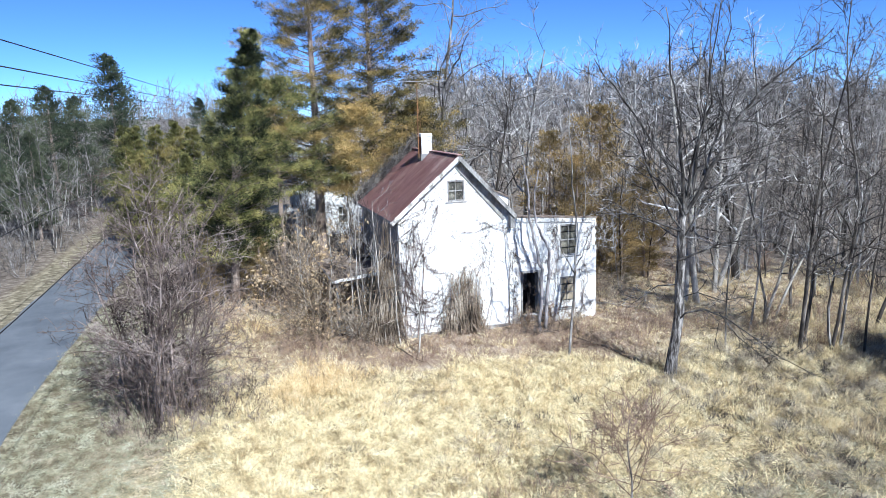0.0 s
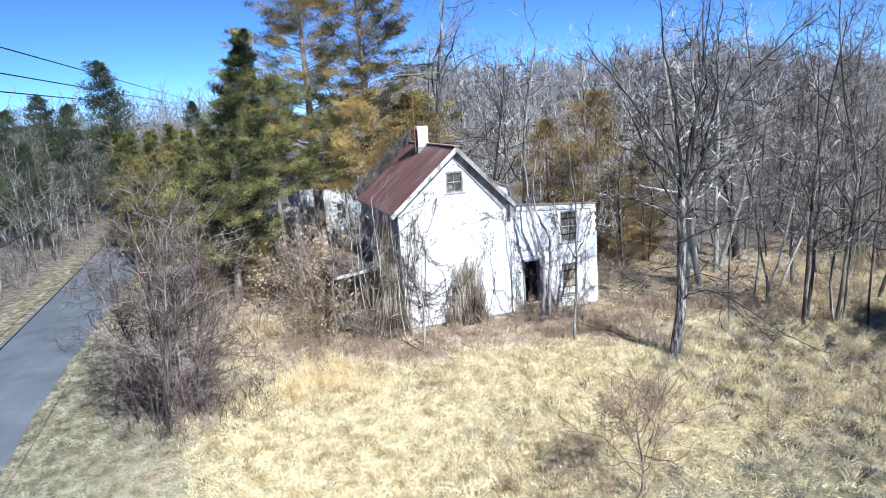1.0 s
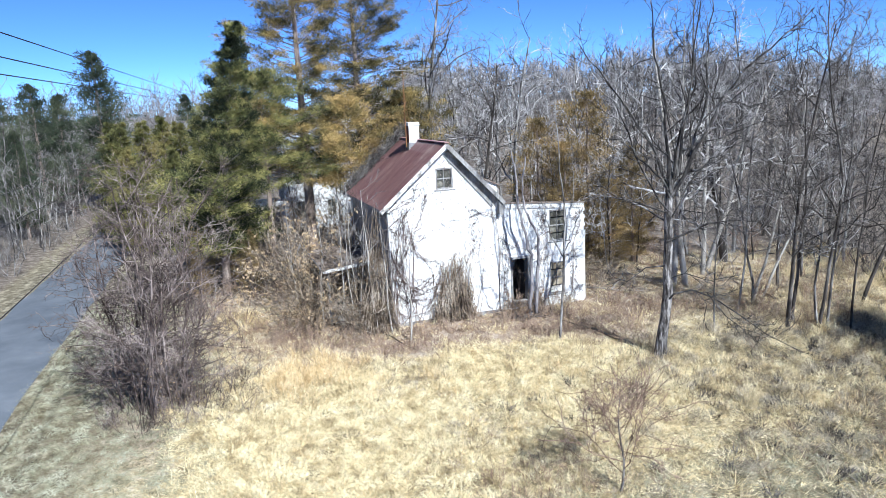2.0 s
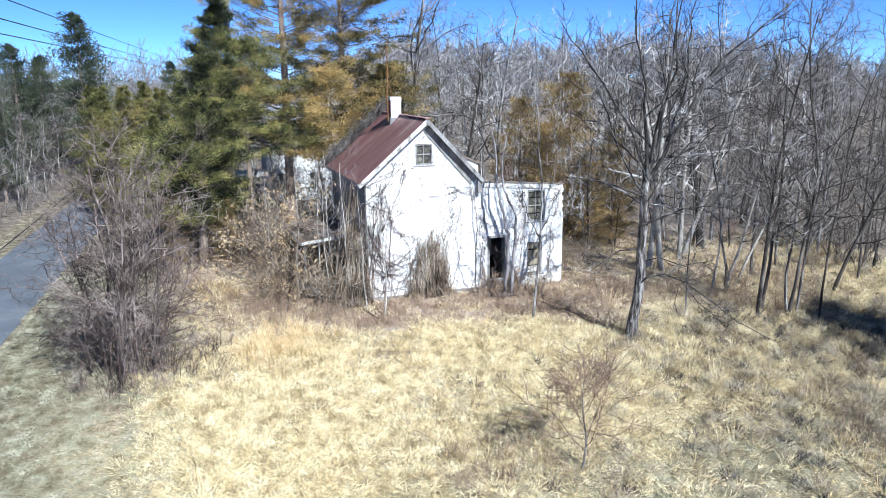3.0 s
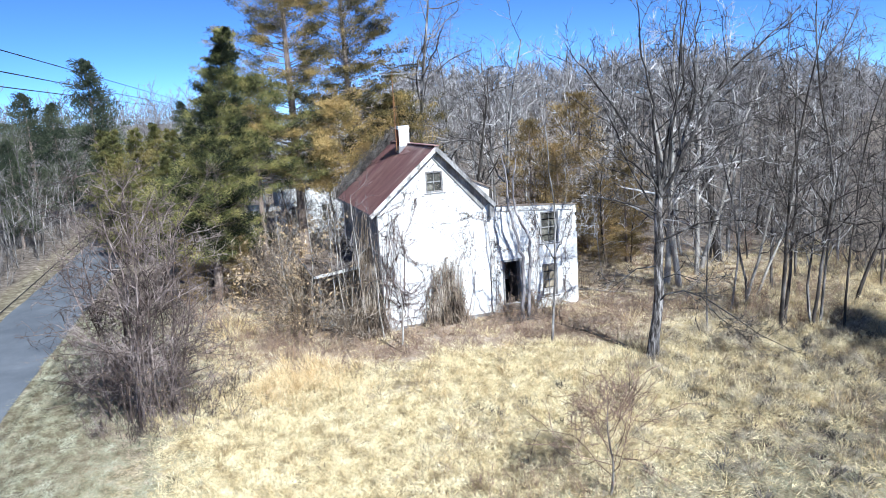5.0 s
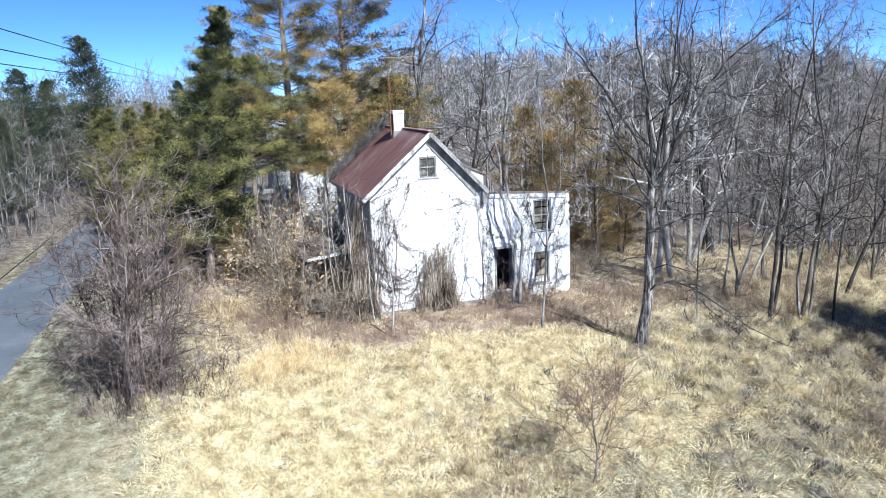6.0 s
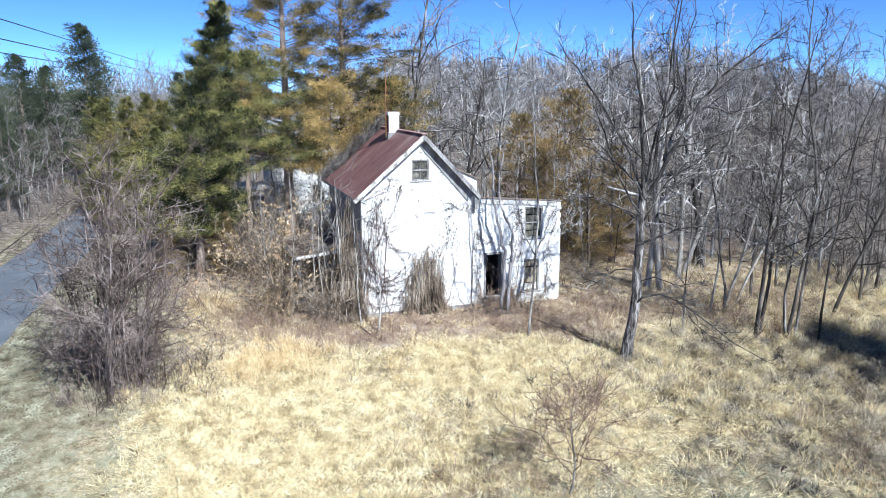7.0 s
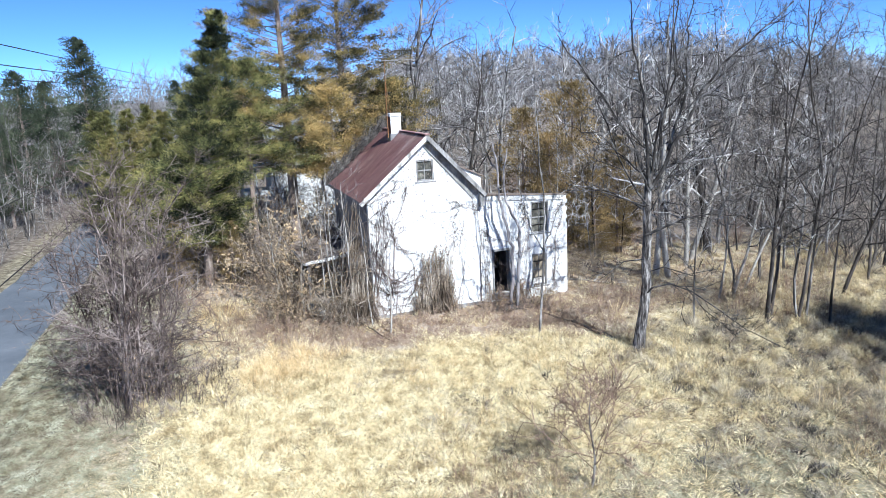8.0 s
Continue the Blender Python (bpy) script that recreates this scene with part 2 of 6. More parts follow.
class Geo:
    """Gathers vertices and triangles."""

    def __init__(self):
        self.v, self.t, self.m, self.n = [], [], [], 0

    def add(self, v, t, mi=0):
        self.v.append(np.asarray(v, float))
        self.t.append(np.asarray(t, int) + self.n)
        self.m.append(np.full(len(t), mi))
        self.n += len(v)

    def tube(self, pts, rad, sides=6, mi=0):
        pts, rad = np.asarray(pts, float), np.asarray(rad, float)
        d = unit(np.gradient(pts, axis=0))
        ref = np.array([0.0, 0, 1]) if abs(d[0][2]) < 0.8 else np.array([1.0, 0, 0])
        a = unit(np.cross(d, ref))
        b = np.cross(d, a)
        th = np.arange(sides) * 2 * np.pi / sides
        v = pts[:, None] + rad[:, None, None] * (np.cos(th)[None, :, None] * a[:, None] + np.sin(th)[None, :, None] * b[:, None])
        i = np.arange(len(pts) - 1)[:, None] * sides
        j, k = np.arange(sides)[None], (np.arange(sides)[None] + 1) % sides
        q = np.stack([i + j, i + k, i + sides + k, i + sides + j], -1).reshape(-1, 4)
        self.add(v.reshape(-1, 3), np.concatenate([q[:, [0, 1, 2]], q[:, [0, 2, 3]]]), mi)

    def spikes(self, p, d, length, rad, mi=0):
        """Thin three-sided twigs from points p along d."""
        p, d = np.asarray(p, float), unit(d)
        n = len(p)
        if not n:
            return
        length, rad = np.broadcast_to(length, n)[:, None], np.broadcast_to(rad, n)[:, None]
        ref = np.where(np.abs(d[:, 2:]) < 0.8, np.array([[0.0, 0, 1]]), np.array([[1.0, 0, 0]]))
        a = unit(np.cross(d, ref))
        b = np.cross(d, a)
        v = np.stack([p + rad * a, p + rad * (-0.5 * a + 0.87 * b), p + rad * (-0.5 * a - 0.87 * b), p + d * length], 1).reshape(-1, 3)
        i = np.arange(n)[:, None] * 4
        t = np.concatenate([i + [[0, 1, 3]], i + [[1, 2, 3]], i + [[2, 0, 3]]])
        self.add(v, t, mi)

    def kites(self, p, d, length, width, rng, fold=0.3, mi=0):
        """Folded leaf blades from points p along d."""
        p, d = np.asarray(p, float), unit(d)
        n = len(p)
        if not n:
            return
        length, width = np.broadcast_to(length, n)[:, None], np.broadcast_to(width, n)[:, None]
        a = unit(np.cross(d, rng.normal(size=(n, 3))))
        b = np.cross(d, a)
        mid = p + d * length * 0.4 + b * width * fold
        v = np.stack([p, mid + a * width / 2, p + d * length, mid - a * width / 2], 1).reshape(-1, 3)
        i = np.arange(n)[:, None] * 4
        self.add(v, np.concatenate([i + [[0, 1, 2]], i + [[0, 2, 3]]]), mi)

    def arrays(self):
        return np.concatenate(self.v), np.concatenate(self.t), np.concatenate(self.m)

    def mesh(self, name, mats, smooth=True):
        v, t, mi = self.arrays()
        return raw_mesh(name, v, t, mats, mi, smooth)


def raw_mesh(name, v, t, mats, mi=None, smooth=False):
    me = bpy.data.meshes.new(name)
    me.vertices.add(len(v)), me.loops.add(t.size), me.polygons.add(len(t))
    me.vertices.foreach_set("co", np.ascontiguousarray(v, np.float32).ravel())
    me.loops.foreach_set("vertex_index", np.ascontiguousarray(t, np.int32).ravel())
    me.polygons.foreach_set("loop_start", np.arange(0, t.size, t.shape[1], dtype=np.int32))
    for m in mats if isinstance(mats, (list, tuple)) else [mats]:
        me.materials.append(m)
    if mi is not None:
        me.polygons.foreach_set("material_index", np.ascontiguousarray(mi, np.int32))
    me.polygons.foreach_set("use_smooth", np.full(len(t), smooth))
    me.update(calc_edges=True)
    return me


def thing(name, at, label, category, group="", kind=""):
    ob = new(name)
    ob.empty_display_size = 0.2
    ob.location = at
    return tagged(ob, label, category, group, kind)


def under(ob, parent, label=""):
    """Hang a mesh object, whose mesh is in world metres, under a thing or a part."""
    ob.parent = parent
    top, m = parent, Matrix.Identity(4)
    while top.parent:
        top = top.parent
    if parent is top:
        ob.matrix_parent_inverse = Matrix.Translation(top.location).inverted()
    if label:
        ob["label"] = label
    return ob


def part(name, bm, material, parent, label=""):
    """A bmesh, in world metres, as ONE mesh object under a thing or a part."""
    me = bpy.data.meshes.new(name)
    bm.to_mesh(me)
    bm.free()
    me.materials.append(material)
    return under(new(name, me), parent, label)


def gpart(name, geo, mats, parent, label="", smooth=True):
    return under(new(name, geo.mesh(name, mats, smooth)), parent, label)


def box(x0, x1, y0, y1, z0, z1, bm=None, turn=None, bevel=0.0):
    bm = bm or bmesh.new()
    v = [(x, y, z) for x in (x0, x1) for y in (y0, y1) for z in (z0, z1)]
    if turn:
        v = [turn @ Vector(q) for q in v]
    vs = [bm.verts.new(q) for q in v]
    fs = [bm.faces.new([vs[i] for i in f]) for f in ((0, 1, 3, 2), (4, 6, 7, 5), (0, 4, 5, 1), (2, 3, 7, 6), (0, 2, 6, 4), (1, 5, 7, 3))]
    if bevel:
        bmesh.ops.bevel(bm, geom=list({e for f in fs for e in f.edges}), offset=bevel, segments=1, affect="EDGES")
    return bm


def beam(a, b, w, h, bm=None):
    """A board from a to b, w thick across and h deep, kept level across its width."""
    bm = bm or bmesh.new()
    a, b = Vector(a), Vector(b)
    d = (b - a).normalized()
    s = d.cross(Vector((0, 0, 1)))
    s = s.normalized() if s.length > 1e-4 else Vector((1, 0, 0))
    u = s.cross(d)
    vs = [bm.verts.new(p + s * i * w / 2 + u * j * h / 2) for p in (a, b) for i in (-1, 1) for j in (-1, 1)]
    for f in ((0, 1, 3, 2), (4, 6, 7, 5), (0, 4, 5, 1), (2, 3, 7, 6), (0, 2, 6, 4), (1, 5, 7, 3)):
        bm.faces.new([vs[i] for i in f])
    bmesh.ops.recalc_face_normals(bm, faces=bm.faces)
    return bm


def prism(bm, xa, xb, z0, za, zb, y0, y1):
    """A wall piece from xa to xb with its foot at z0 and its top from za to zb."""
    v = [bm.verts.new(q) for q in ((xa, y0, z0), (xb, y0, z0), (xb, y0, zb), (xa, y0, za), (xa, y1, z0), (xb, y1, z0), (xb, y1, zb), (xa, y1, za))]
    for f in ((0, 1, 2, 3), (5, 4, 7, 6), (0, 4, 5, 1), (3, 2, 6, 7), (0, 3, 7, 4), (1, 5, 6, 2)):
        bm.faces.new([v[i] for i in f])


def wall_x(x0, x1, z0, top, y0, y1, holes, knots=()):
    """A wall along x with openings (xa, xb, za, zb) that go through it; top(x) is its upper edge."""
    bm = bmesh.new()
    cuts = sorted({x0, x1, *knots, *[h[0] for h in holes], *[h[1] for h in holes]})
    for a, b in zip(cuts, cuts[1:]):
        zs = z0
        for h in sorted([h for h in holes if h[0] <= a + 1e-6 and h[1] >= b - 1e-6], key=lambda h: h[2]):
            prism(bm, a, b, zs, h[2], h[2], y0, y1)
            zs = h[3]
        prism(bm, a, b, zs, top(a), top(b), y0, y1)
    bmesh.ops.remove_doubles(bm, verts=bm.verts, dist=1e-4)
    bmesh.ops.recalc_face_normals(bm, faces=bm.faces)
    return bm


def level(x, y):
    """The ground's height."""
    return float(level_np(x, y))


def level_np(x, y):
    d, side = np.hypot(x + 11, y + 33), smooth(4, 34, x)
    crest = 4.3 + 5.3 * smooth(-20, 90, y - 0.3 * x) + 1.4 * np.sin(0.06 * x + 0.03 * y) + 0.7 * np.sin(0.17 * x)
    rise = side * (crest * smooth(85, 165, d) - 90.0 * smooth(215, 900, d))  # low hill under the far woods, falling away behind
    return 0.55 + 0.055 * np.clip(y, -30, 0) + rise


ROAD = 0.06  # how far the road drifts in x for each metre of y


def road_x(y):
    return -21.2 + ROAD * y


def smooth(a, b, x):
    t = np.clip((x - a) / (b - a), 0, 1)
    return t * t * (3 - 2 * t)


def ripple(x, y):
    """Small unevenness, the same everywhere it is asked for."""
    return 0.045 * np.sin(5.1 * x + 1.7 * np.sin(2.3 * y)) * np.sin(4.7 * y + 1.9 * np.sin(1.9 * x)) + 0.06 * np.sin(0.9 * x + 1.3 * np.sin(0.37 * y)) * np.sin(0.8 * y + 1.1 * np.sin(0.45 * x)) + 0.03 * np.sin(2.3 * x + 1.7 * y) * np.sin(1.9 * y - 1.2 * x)


def ground_z(x, y):
    off = np.abs(x - road_x(y))
    return level_np(x, y) + ripple(x, y) * smooth(2.8, 5, off) * smooth(120, 60, np.hypot(x, y))


# ---- ground and road ----
def build_ground():
    near = np.concatenate([np.arange(-30, -22, 0.6), np.arange(-22, 8, 0.3), np.arange(8, 40.01, 0.6)])
    far = np.array([45, 52, 62, 75, 95, 130, 180, 260, 400, 700, 1300, 2500.0])
    xs = np.concatenate([-far[::-1] - -0.0, near, far])
    xs = np.unique(np.concatenate([xs, [-38, -34]]))
    ys = np.unique(np.concatenate([-far[::-1], [-36, -33], near, far]))
    X, Y = np.meshgrid(xs, ys)
    Z = ground_z(X, Y)
    v = np.stack([X, Y, Z], -1).reshape(-1, 3)
    w, h = len(xs), len(ys)
    i = (np.arange(h - 1)[:, None] * w + np.arange(w - 1)[None]).ravel()
    q = np.stack([i, i + 1, i + w + 1, i + w], -1)
    me = raw_mesh("ground", v, q, GROUND, None, True)
    x, y = v[:, 0], v[:, 1]
    off = np.abs(x - road_x(y))
    hd = np.hypot(np.maximum(np.maximum(-5.5 - x, x - 7.5), 0), np.maximum(np.maximum(-0.5 - y, y - 9), 0))
    litter = np.maximum.reduce([smooth(5.2, 2.6, hd), smooth(3, 9, y) * smooth(2.5, 5.5, off), smooth(8, 13, x + 0.9 * y + 3) * 0.45, smooth(3.5, 5, x) * smooth(8.5, 6.5, x) * smooth(-7, -5, y)])
    litter = np.maximum(litter, smooth(4.5, 1.5, np.hypot(x + 13.9, (y + 5) * 0.8)) * 0.9)
    verge = np.where(x < road_x(y), smooth(4.9, 3.7, off), smooth(7.5, 4.5, off)) + 1.0 * smooth(4, 9, x + 0.3 * (y + 12)) * smooth(-4, -8, y) + 0.65 * smooth(-12.5, -16.5, y + 1.2 * np.sin(0.5 * x))
    # where the ground under the trees is painted darker, as shade
    shaded_litter = np.maximum(smooth(21, 32, x + 0.7 * y) * smooth(-9, -4, y), np.maximum(smooth(10, 14, y) * smooth(4, 7, off), smooth(-24.6, -26, x - ROAD * y)))
    for name, a in (("litter", litter), ("shaded_litter", shaded_litter), ("verge", np.clip(verge, 0, 1))):
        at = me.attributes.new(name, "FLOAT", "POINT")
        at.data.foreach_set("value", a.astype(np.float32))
    tagged(new("ground", me), "uneven field of dry straw grass and leaf litter", "ground", kind="structure")


def build_road():
    bm = bmesh.new()
    ys = np.concatenate([np.arange(-80, 80, 2.0), [80, 95, 120, 160, 220]])
    rnd = random.Random(4)
    rows = []
    for y in ys:
        c, z = road_x(y), level(0, y)
        wob = rnd.uniform(-0.1, 0.1)
        bow = 0.00009 * max(0, y - 30) ** 2.0
        rows.append([bm.verts.new((c + o - bow, y, z + dz)) for o, dz in ((-2.2 + wob, -0.06), (-2.15 + wob, 0.03), (0, 0.075), (2.15 - wob, 0.03), (2.2 - wob, -0.06))])
    for a, b in zip(rows, rows[1:]):
        for k in range(4):
            bm.faces.new((a[k], a[k + 1], b[k + 1], b[k]))
    me = bpy.data.meshes.new("road")
    bm.to_mesh(me)
    me.materials.append(ASPHALT)
    tagged(new("road", me), "narrow worn grey asphalt country road", "road", kind="structure")


build_ground()
build_road()


# ---- the abandoned house ----
GX0, GX1, GD = -3.5, 2.04, 8.35      # gable block: left wall, right wall, depth
RIDGE_X, RIDGE_Z = -0.54, 9.22
EAVE_L, EAVE_R = -3.9, 2.3           # roof edges
SLOPE_L = (RIDGE_Z - 6.33) / (RIDGE_X - EAVE_L)
SLOPE_R = (RIDGE_Z - 6.25) / (EAVE_R - RIDGE_X)
WX1, WD = 6.9, 5.6                   # wing: right wall, depth


def roof_z(x):
    return RIDGE_Z - (SLOPE_L * (RIDGE_X - x) if x < RIDGE_X else SLOPE_R * (x - RIDGE_X))


def wing_top(x):
    return 6.02 - 0.075 * (x - 2.04)


def window(parent, xa, xb, za, zb, y, cols, rows, label, frame_mat, glass=None):
    """A window set in an opening along x: frame, sill, glazing bars and each pane."""
    bm = bmesh.new()
    f = 0.075
    for a in ((xa - 0.06, xa + f, za, zb), (xb - f, xb + 0.06, za, zb), (xa + f, xb - f, zb - f, zb + 0.05), (xa + f, xb - f, za, za + f)):
        box(a[0], a[1], y - 0.03, y + 0.1, a[2], a[3], bm)
    fr = part("window", bm, frame_mat, parent, label)
    part("sill", box(xa - 0.12, xb + 0.12, y - 0.09, y + 0.06, za - 0.07, za - 0.004, bevel=0.01), frame_mat, fr)
    part("meeting_rail", box(xa + f, xb - f, y + 0.02, y + 0.075, (za + zb) / 2 - 0.03, (za + zb) / 2 + 0.03), frame_mat, fr)
    for k in range(1, cols):
        x = xa + (xb - xa) * k / cols
        part("glazing_bar", box(x - 0.015, x + 0.015, y + 0.025, y + 0.07, za + f, zb - f), frame_mat, fr)
    rnd = random.Random(int(xa * 100))
    for i in range(cols):
        for j in range(rows):
            x0, x1 = xa + (xb - xa) * i / cols + 0.03, xa + (xb - xa) * (i + 1) / cols - 0.03
            z0, z1 = za + (zb - za) * j / rows + 0.03, za + (zb - za) * (j + 1) / rows - 0.03
            part("pane", box(x0, x1, y + 0.05, y + 0.056, z0, z1), glass[j] if glass else DUSTY_GLASS, fr)
    return fr


def build_house():
    house = thing("farmhouse", (-0.7, 0, 0.5), "abandoned white two-storey farmhouse with rusty red metal roof", "house")
    under_roof = lambda x: roof_z(x) - 0.12
    attic = (-1.05, -0.2, 7.0, 8.0)
    part("gable_wall", wall_x(GX0, GX1, 0.2, under_roof, 0.0, 0.3, [attic], knots=(RIDGE_X,)), WHITE_WALL, house, "white-painted wall with flaking patches")
    part("back_wall", wall_x(GX0, GX1, 0.2, under_roof, GD - 0.3, GD, [], knots=(RIDGE_X,)), WHITE_WALL, house)
    # grey instead of white: the shade on this side is put into the colour
    bm = bmesh.new()
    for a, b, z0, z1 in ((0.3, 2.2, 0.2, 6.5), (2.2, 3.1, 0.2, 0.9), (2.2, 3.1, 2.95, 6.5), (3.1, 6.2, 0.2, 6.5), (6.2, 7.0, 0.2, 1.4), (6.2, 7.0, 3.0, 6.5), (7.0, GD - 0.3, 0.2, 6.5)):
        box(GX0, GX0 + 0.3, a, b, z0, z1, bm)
    part("side_wall", bm, GREY_BOARD, house, "long side wall, grey to paint in its shade")
    part("side_wall", box(GX1 - 0.3, GX1, 0.3, GD - 0.3, 0.2, 6.6), WHITE_WALL, house)
    part("floor", box(GX0 + 0.3, GX1 - 0.3, 0.3, GD - 0.3, 0.75, 0.9), DARK_WOOD, house)
    part("upper_floor", box(GX0 + 0.3, GX1 - 0.3, 0.3, GD - 0.3, 3.55, 3.75), DARK_WOOD, house)
    part("stone_footing", box(GX0 - 0.05, GX1 + 0.04, -0.06, 0.0, 0.1, 0.72), GREY_BOARD, house)
    window(house, *attic, 0.06, 2, 2, "weathered grey attic window", GREY_BOARD)
    # roof deck under the sheets, both slopes
    for xa, xb in ((EAVE_L + 0.03, RIDGE_X), (RIDGE_X, EAVE_R - 0.02)):
        bm = bmesh.new()
        v = [bm.verts.new((x, y, roof_z(x) + dz)) for dz in (-0.12, -0.03) for y in (-0.33, GD + 0.3) for x in (xa, xb)]
        for f in ((0, 2, 3, 1), (4, 5, 7, 6), (0, 1, 5, 4), (2, 6, 7, 3), (0, 4, 6, 2), (1, 3, 7, 5)):
            bm.faces.new([v[i] for i in f])
        part("roof_deck", bm, GREY_BOARD, house)
    # metal sheets with rolled seams, laid in two courses
    rnd = random.Random(11)
    wide = (GD + 0.72) / 8
    for side in (-1, 1):
        edge = EAVE_L if side < 0 else EAVE_R
        for row in range(2):
            xa = edge + (RIDGE_X - edge) * (0 if row == 0 else 0.47)
            xb = edge + (RIDGE_X - edge) * (0.5 if row == 0 else 1.0)
            for k in range(8):
                ya, yb = -0.36 + k * wide, -0.36 + (k + 1) * wide
                bm = bmesh.new()
                lift = 0.004 + 0.007 * row
                prof = ((0, 0.0), (0.02, 0.006), (0.04, 0.0), (wide * 0.5, 0.004), (wide - 0.002, 0.0))
                tilt = [rnd.uniform(-0.008, 0.012) for _ in range(4)]
                rows = []
                for m in range(5):
                    x = xa + (xb - xa) * m / 4
                    rows.append([bm.verts.new((x, min(ya + dy, yb), roof_z(x) - 0.03 + lift + dz + (tilt[0] if m == 0 else 0) + rnd.uniform(0, 0.004))) for dy, dz in prof])
                for a, b in zip(rows, rows[1:]):
                    for j in range(4):
                        f = (a[j], a[j + 1], b[j + 1], b[j])
                        bm.faces.new(f if side > 0 else f[::-1])
                bmesh.ops.solidify(bm, geom=bm.faces[:], thickness=0.003)
                part("roof_sheet", bm, RUST_ROOF, house)
    bm = beam((RIDGE_X, -0.38, RIDGE_Z - 0.01), (RIDGE_X, GD + 0.36, RIDGE_Z - 0.03), 0.24, 0.035)
    part("ridge_cap", bm, RUST_ROOF, house)
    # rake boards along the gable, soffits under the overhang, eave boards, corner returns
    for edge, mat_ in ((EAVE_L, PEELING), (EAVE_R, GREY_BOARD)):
        n = 6
        for k in range(n):
            xa, xb = edge + (RIDGE_X - edge) * k / n, edge + (RIDGE_X - edge) * (k + 0.995) / n
            dx = rnd.uniform(-0.012, 0.012)
            part("rake_board", beam((xa, -0.355 + dx, roof_z(xa) - 0.15), (xb, -0.355 + dx, roof_z(xb) - 0.15), 0.035, 0.19), mat_, house)
        xs = edge + (0.0 if edge < 0 else 0.0)
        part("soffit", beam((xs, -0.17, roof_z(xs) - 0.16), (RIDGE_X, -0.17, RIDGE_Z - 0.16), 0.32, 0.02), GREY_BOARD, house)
        part("eave_board", beam((edge + math.copysign(0.02, -edge), -0.33, roof_z(edge) - 0.1), (edge + math.copysign(0.02, -edge), GD + 0.3, roof_z(edge) - 0.1), 0.03, 0.14), GREY_BOARD, house)
    part("frieze_board", beam((GX1 - 0.1, -0.03, roof_z(GX1) - 0.40), (RIDGE_X + 0.1, -0.03, RIDGE_Z - 0.43), 0.05, 0.55), GREY_BOARD, house, "wide weathered grey frieze board")
    part("corner_return", box(GX1 - 0.02, GX1 + 0.2, -0.3, -0.02, 5.55, 6.2, bevel=0.015), GREY_BOARD, house)
    part("corner_return", box(GX0 - 0.2, GX0 + 0.02, -0.3, -0.02, 6.25, 6.5, bevel=0.015), PEELING, house)
    # chimney
    cx, cy = -0.80, 4.35
    ch = part("chimney", box(cx - 0.25, cx + 0.25, cy - 0.25, cy + 0.25, 8.5, 9.95), RED_BRICK, house, "white-painted brick chimney stack")
    z, k = 8.98, 0
    while z < 9.93:  # painted courses of four bricks, one brick wide each
        cuts = [-0.28, -0.14, 0.0, 0.14, 0.28] if k % 2 else [-0.28, -0.21, -0.07, 0.07, 0.21, 0.28]
        for a, b in zip(cuts, cuts[1:]):
            part("brick", box(cx + a + 0.003, cx + b - 0.003, cy - 0.285, cy - 0.25, z, z + 0.085), BRICK_PAINT, ch)
        part("brick_course", box(cx - 0.28, cx - 0.25, cy - 0.25, cy + 0.28, z, z + 0.085), RED_BRICK, ch)
        part("brick_course", box(cx + 0.25, cx + 0.285, cy - 0.25, cy + 0.28, z, z + 0.085), BRICK_PAINT, ch)
        z, k = z + 0.095, k + 1
    part("cap_course", box(cx - 0.32, cx + 0.32, cy - 0.32, cy + 0.32, 9.93, 9.99, bevel=0.01), BRICK_PAINT, ch)
    part("cap_course", box(cx - 0.29, cx + 0.29, cy - 0.29, cy + 0.29, 9.99, 10.09, bevel=0.01), BRICK_PAINT, ch)
    part("flashing", box(cx - 0.33, cx + 0.33, cy - 0.33, cy + 0.33, 8.6, 9.05), STEEL, ch)
    # rear ell, of which one white corner shows past the roof
    ell = lambda x: 5.95 + 0.45 * (1.45 - abs(x - 4.05))
    part("rear_ell_wall", wall_x(2.6, 5.5, 0.3, ell, GD + 0.05, GD + 0.3, [], knots=(4.05,)), WHITE_WALL, house)
    part("rear_ell_side_wall", box(5.25, 5.5, GD + 0.3, GD + 3.0, 0.3, 5.93), WHITE_WALL, house)
    for xa, xb in ((2.4, 4.05), (4.05, 5.7)):
        bm = bmesh.new()
        v = [bm.verts.new((x, y, ell(x) + 0.01 + dz)) for dz in (0, 0.07) for y in (GD - 0.1, GD + 3.2) for x in (xa, xb)]
        for f in ((0, 2, 3, 1), (4, 5, 7, 6), (0, 1, 5, 4), (2, 6, 7, 3), (0, 4, 6, 2), (1, 3, 7, 5)):
            bm.faces.new([v[i] for i in f])
        part("rear_ell_roof", bm, SHINGLE, house)
    # wing
    door, up, low = (2.74, 3.66, 0.95, 3.2), (4.87, 5.86, 3.84, 5.45), (4.88, 5.74, 1.08, 2.76)
    part("wing_wall", wall_x(GX1, WX1 - 0.12, 0.25, wing_top, 0.12, 0.42, [door, up, low]), WHITE_WALL, house, "white-painted wing wall with flaking patches")
    part("wing_side_wall", box(WX1 - 0.42, WX1 - 0.12, 0.42, WD, 0.25, wing_top(WX1) - 0.115 * WD - 0.01), WHITE_WALL, house)
    part("wing_back_wall", wall_x(GX1, WX1 - 0.42, 0.25, lambda x: wing_top(x) - 0.70, WD - 0.3, WD, []), WHITE_WALL, house)
    part("wing_floor", box(GX1, WX1 - 0.42, 0.42, WD - 0.3, 0.75, 0.9), DARK_WOOD, house)
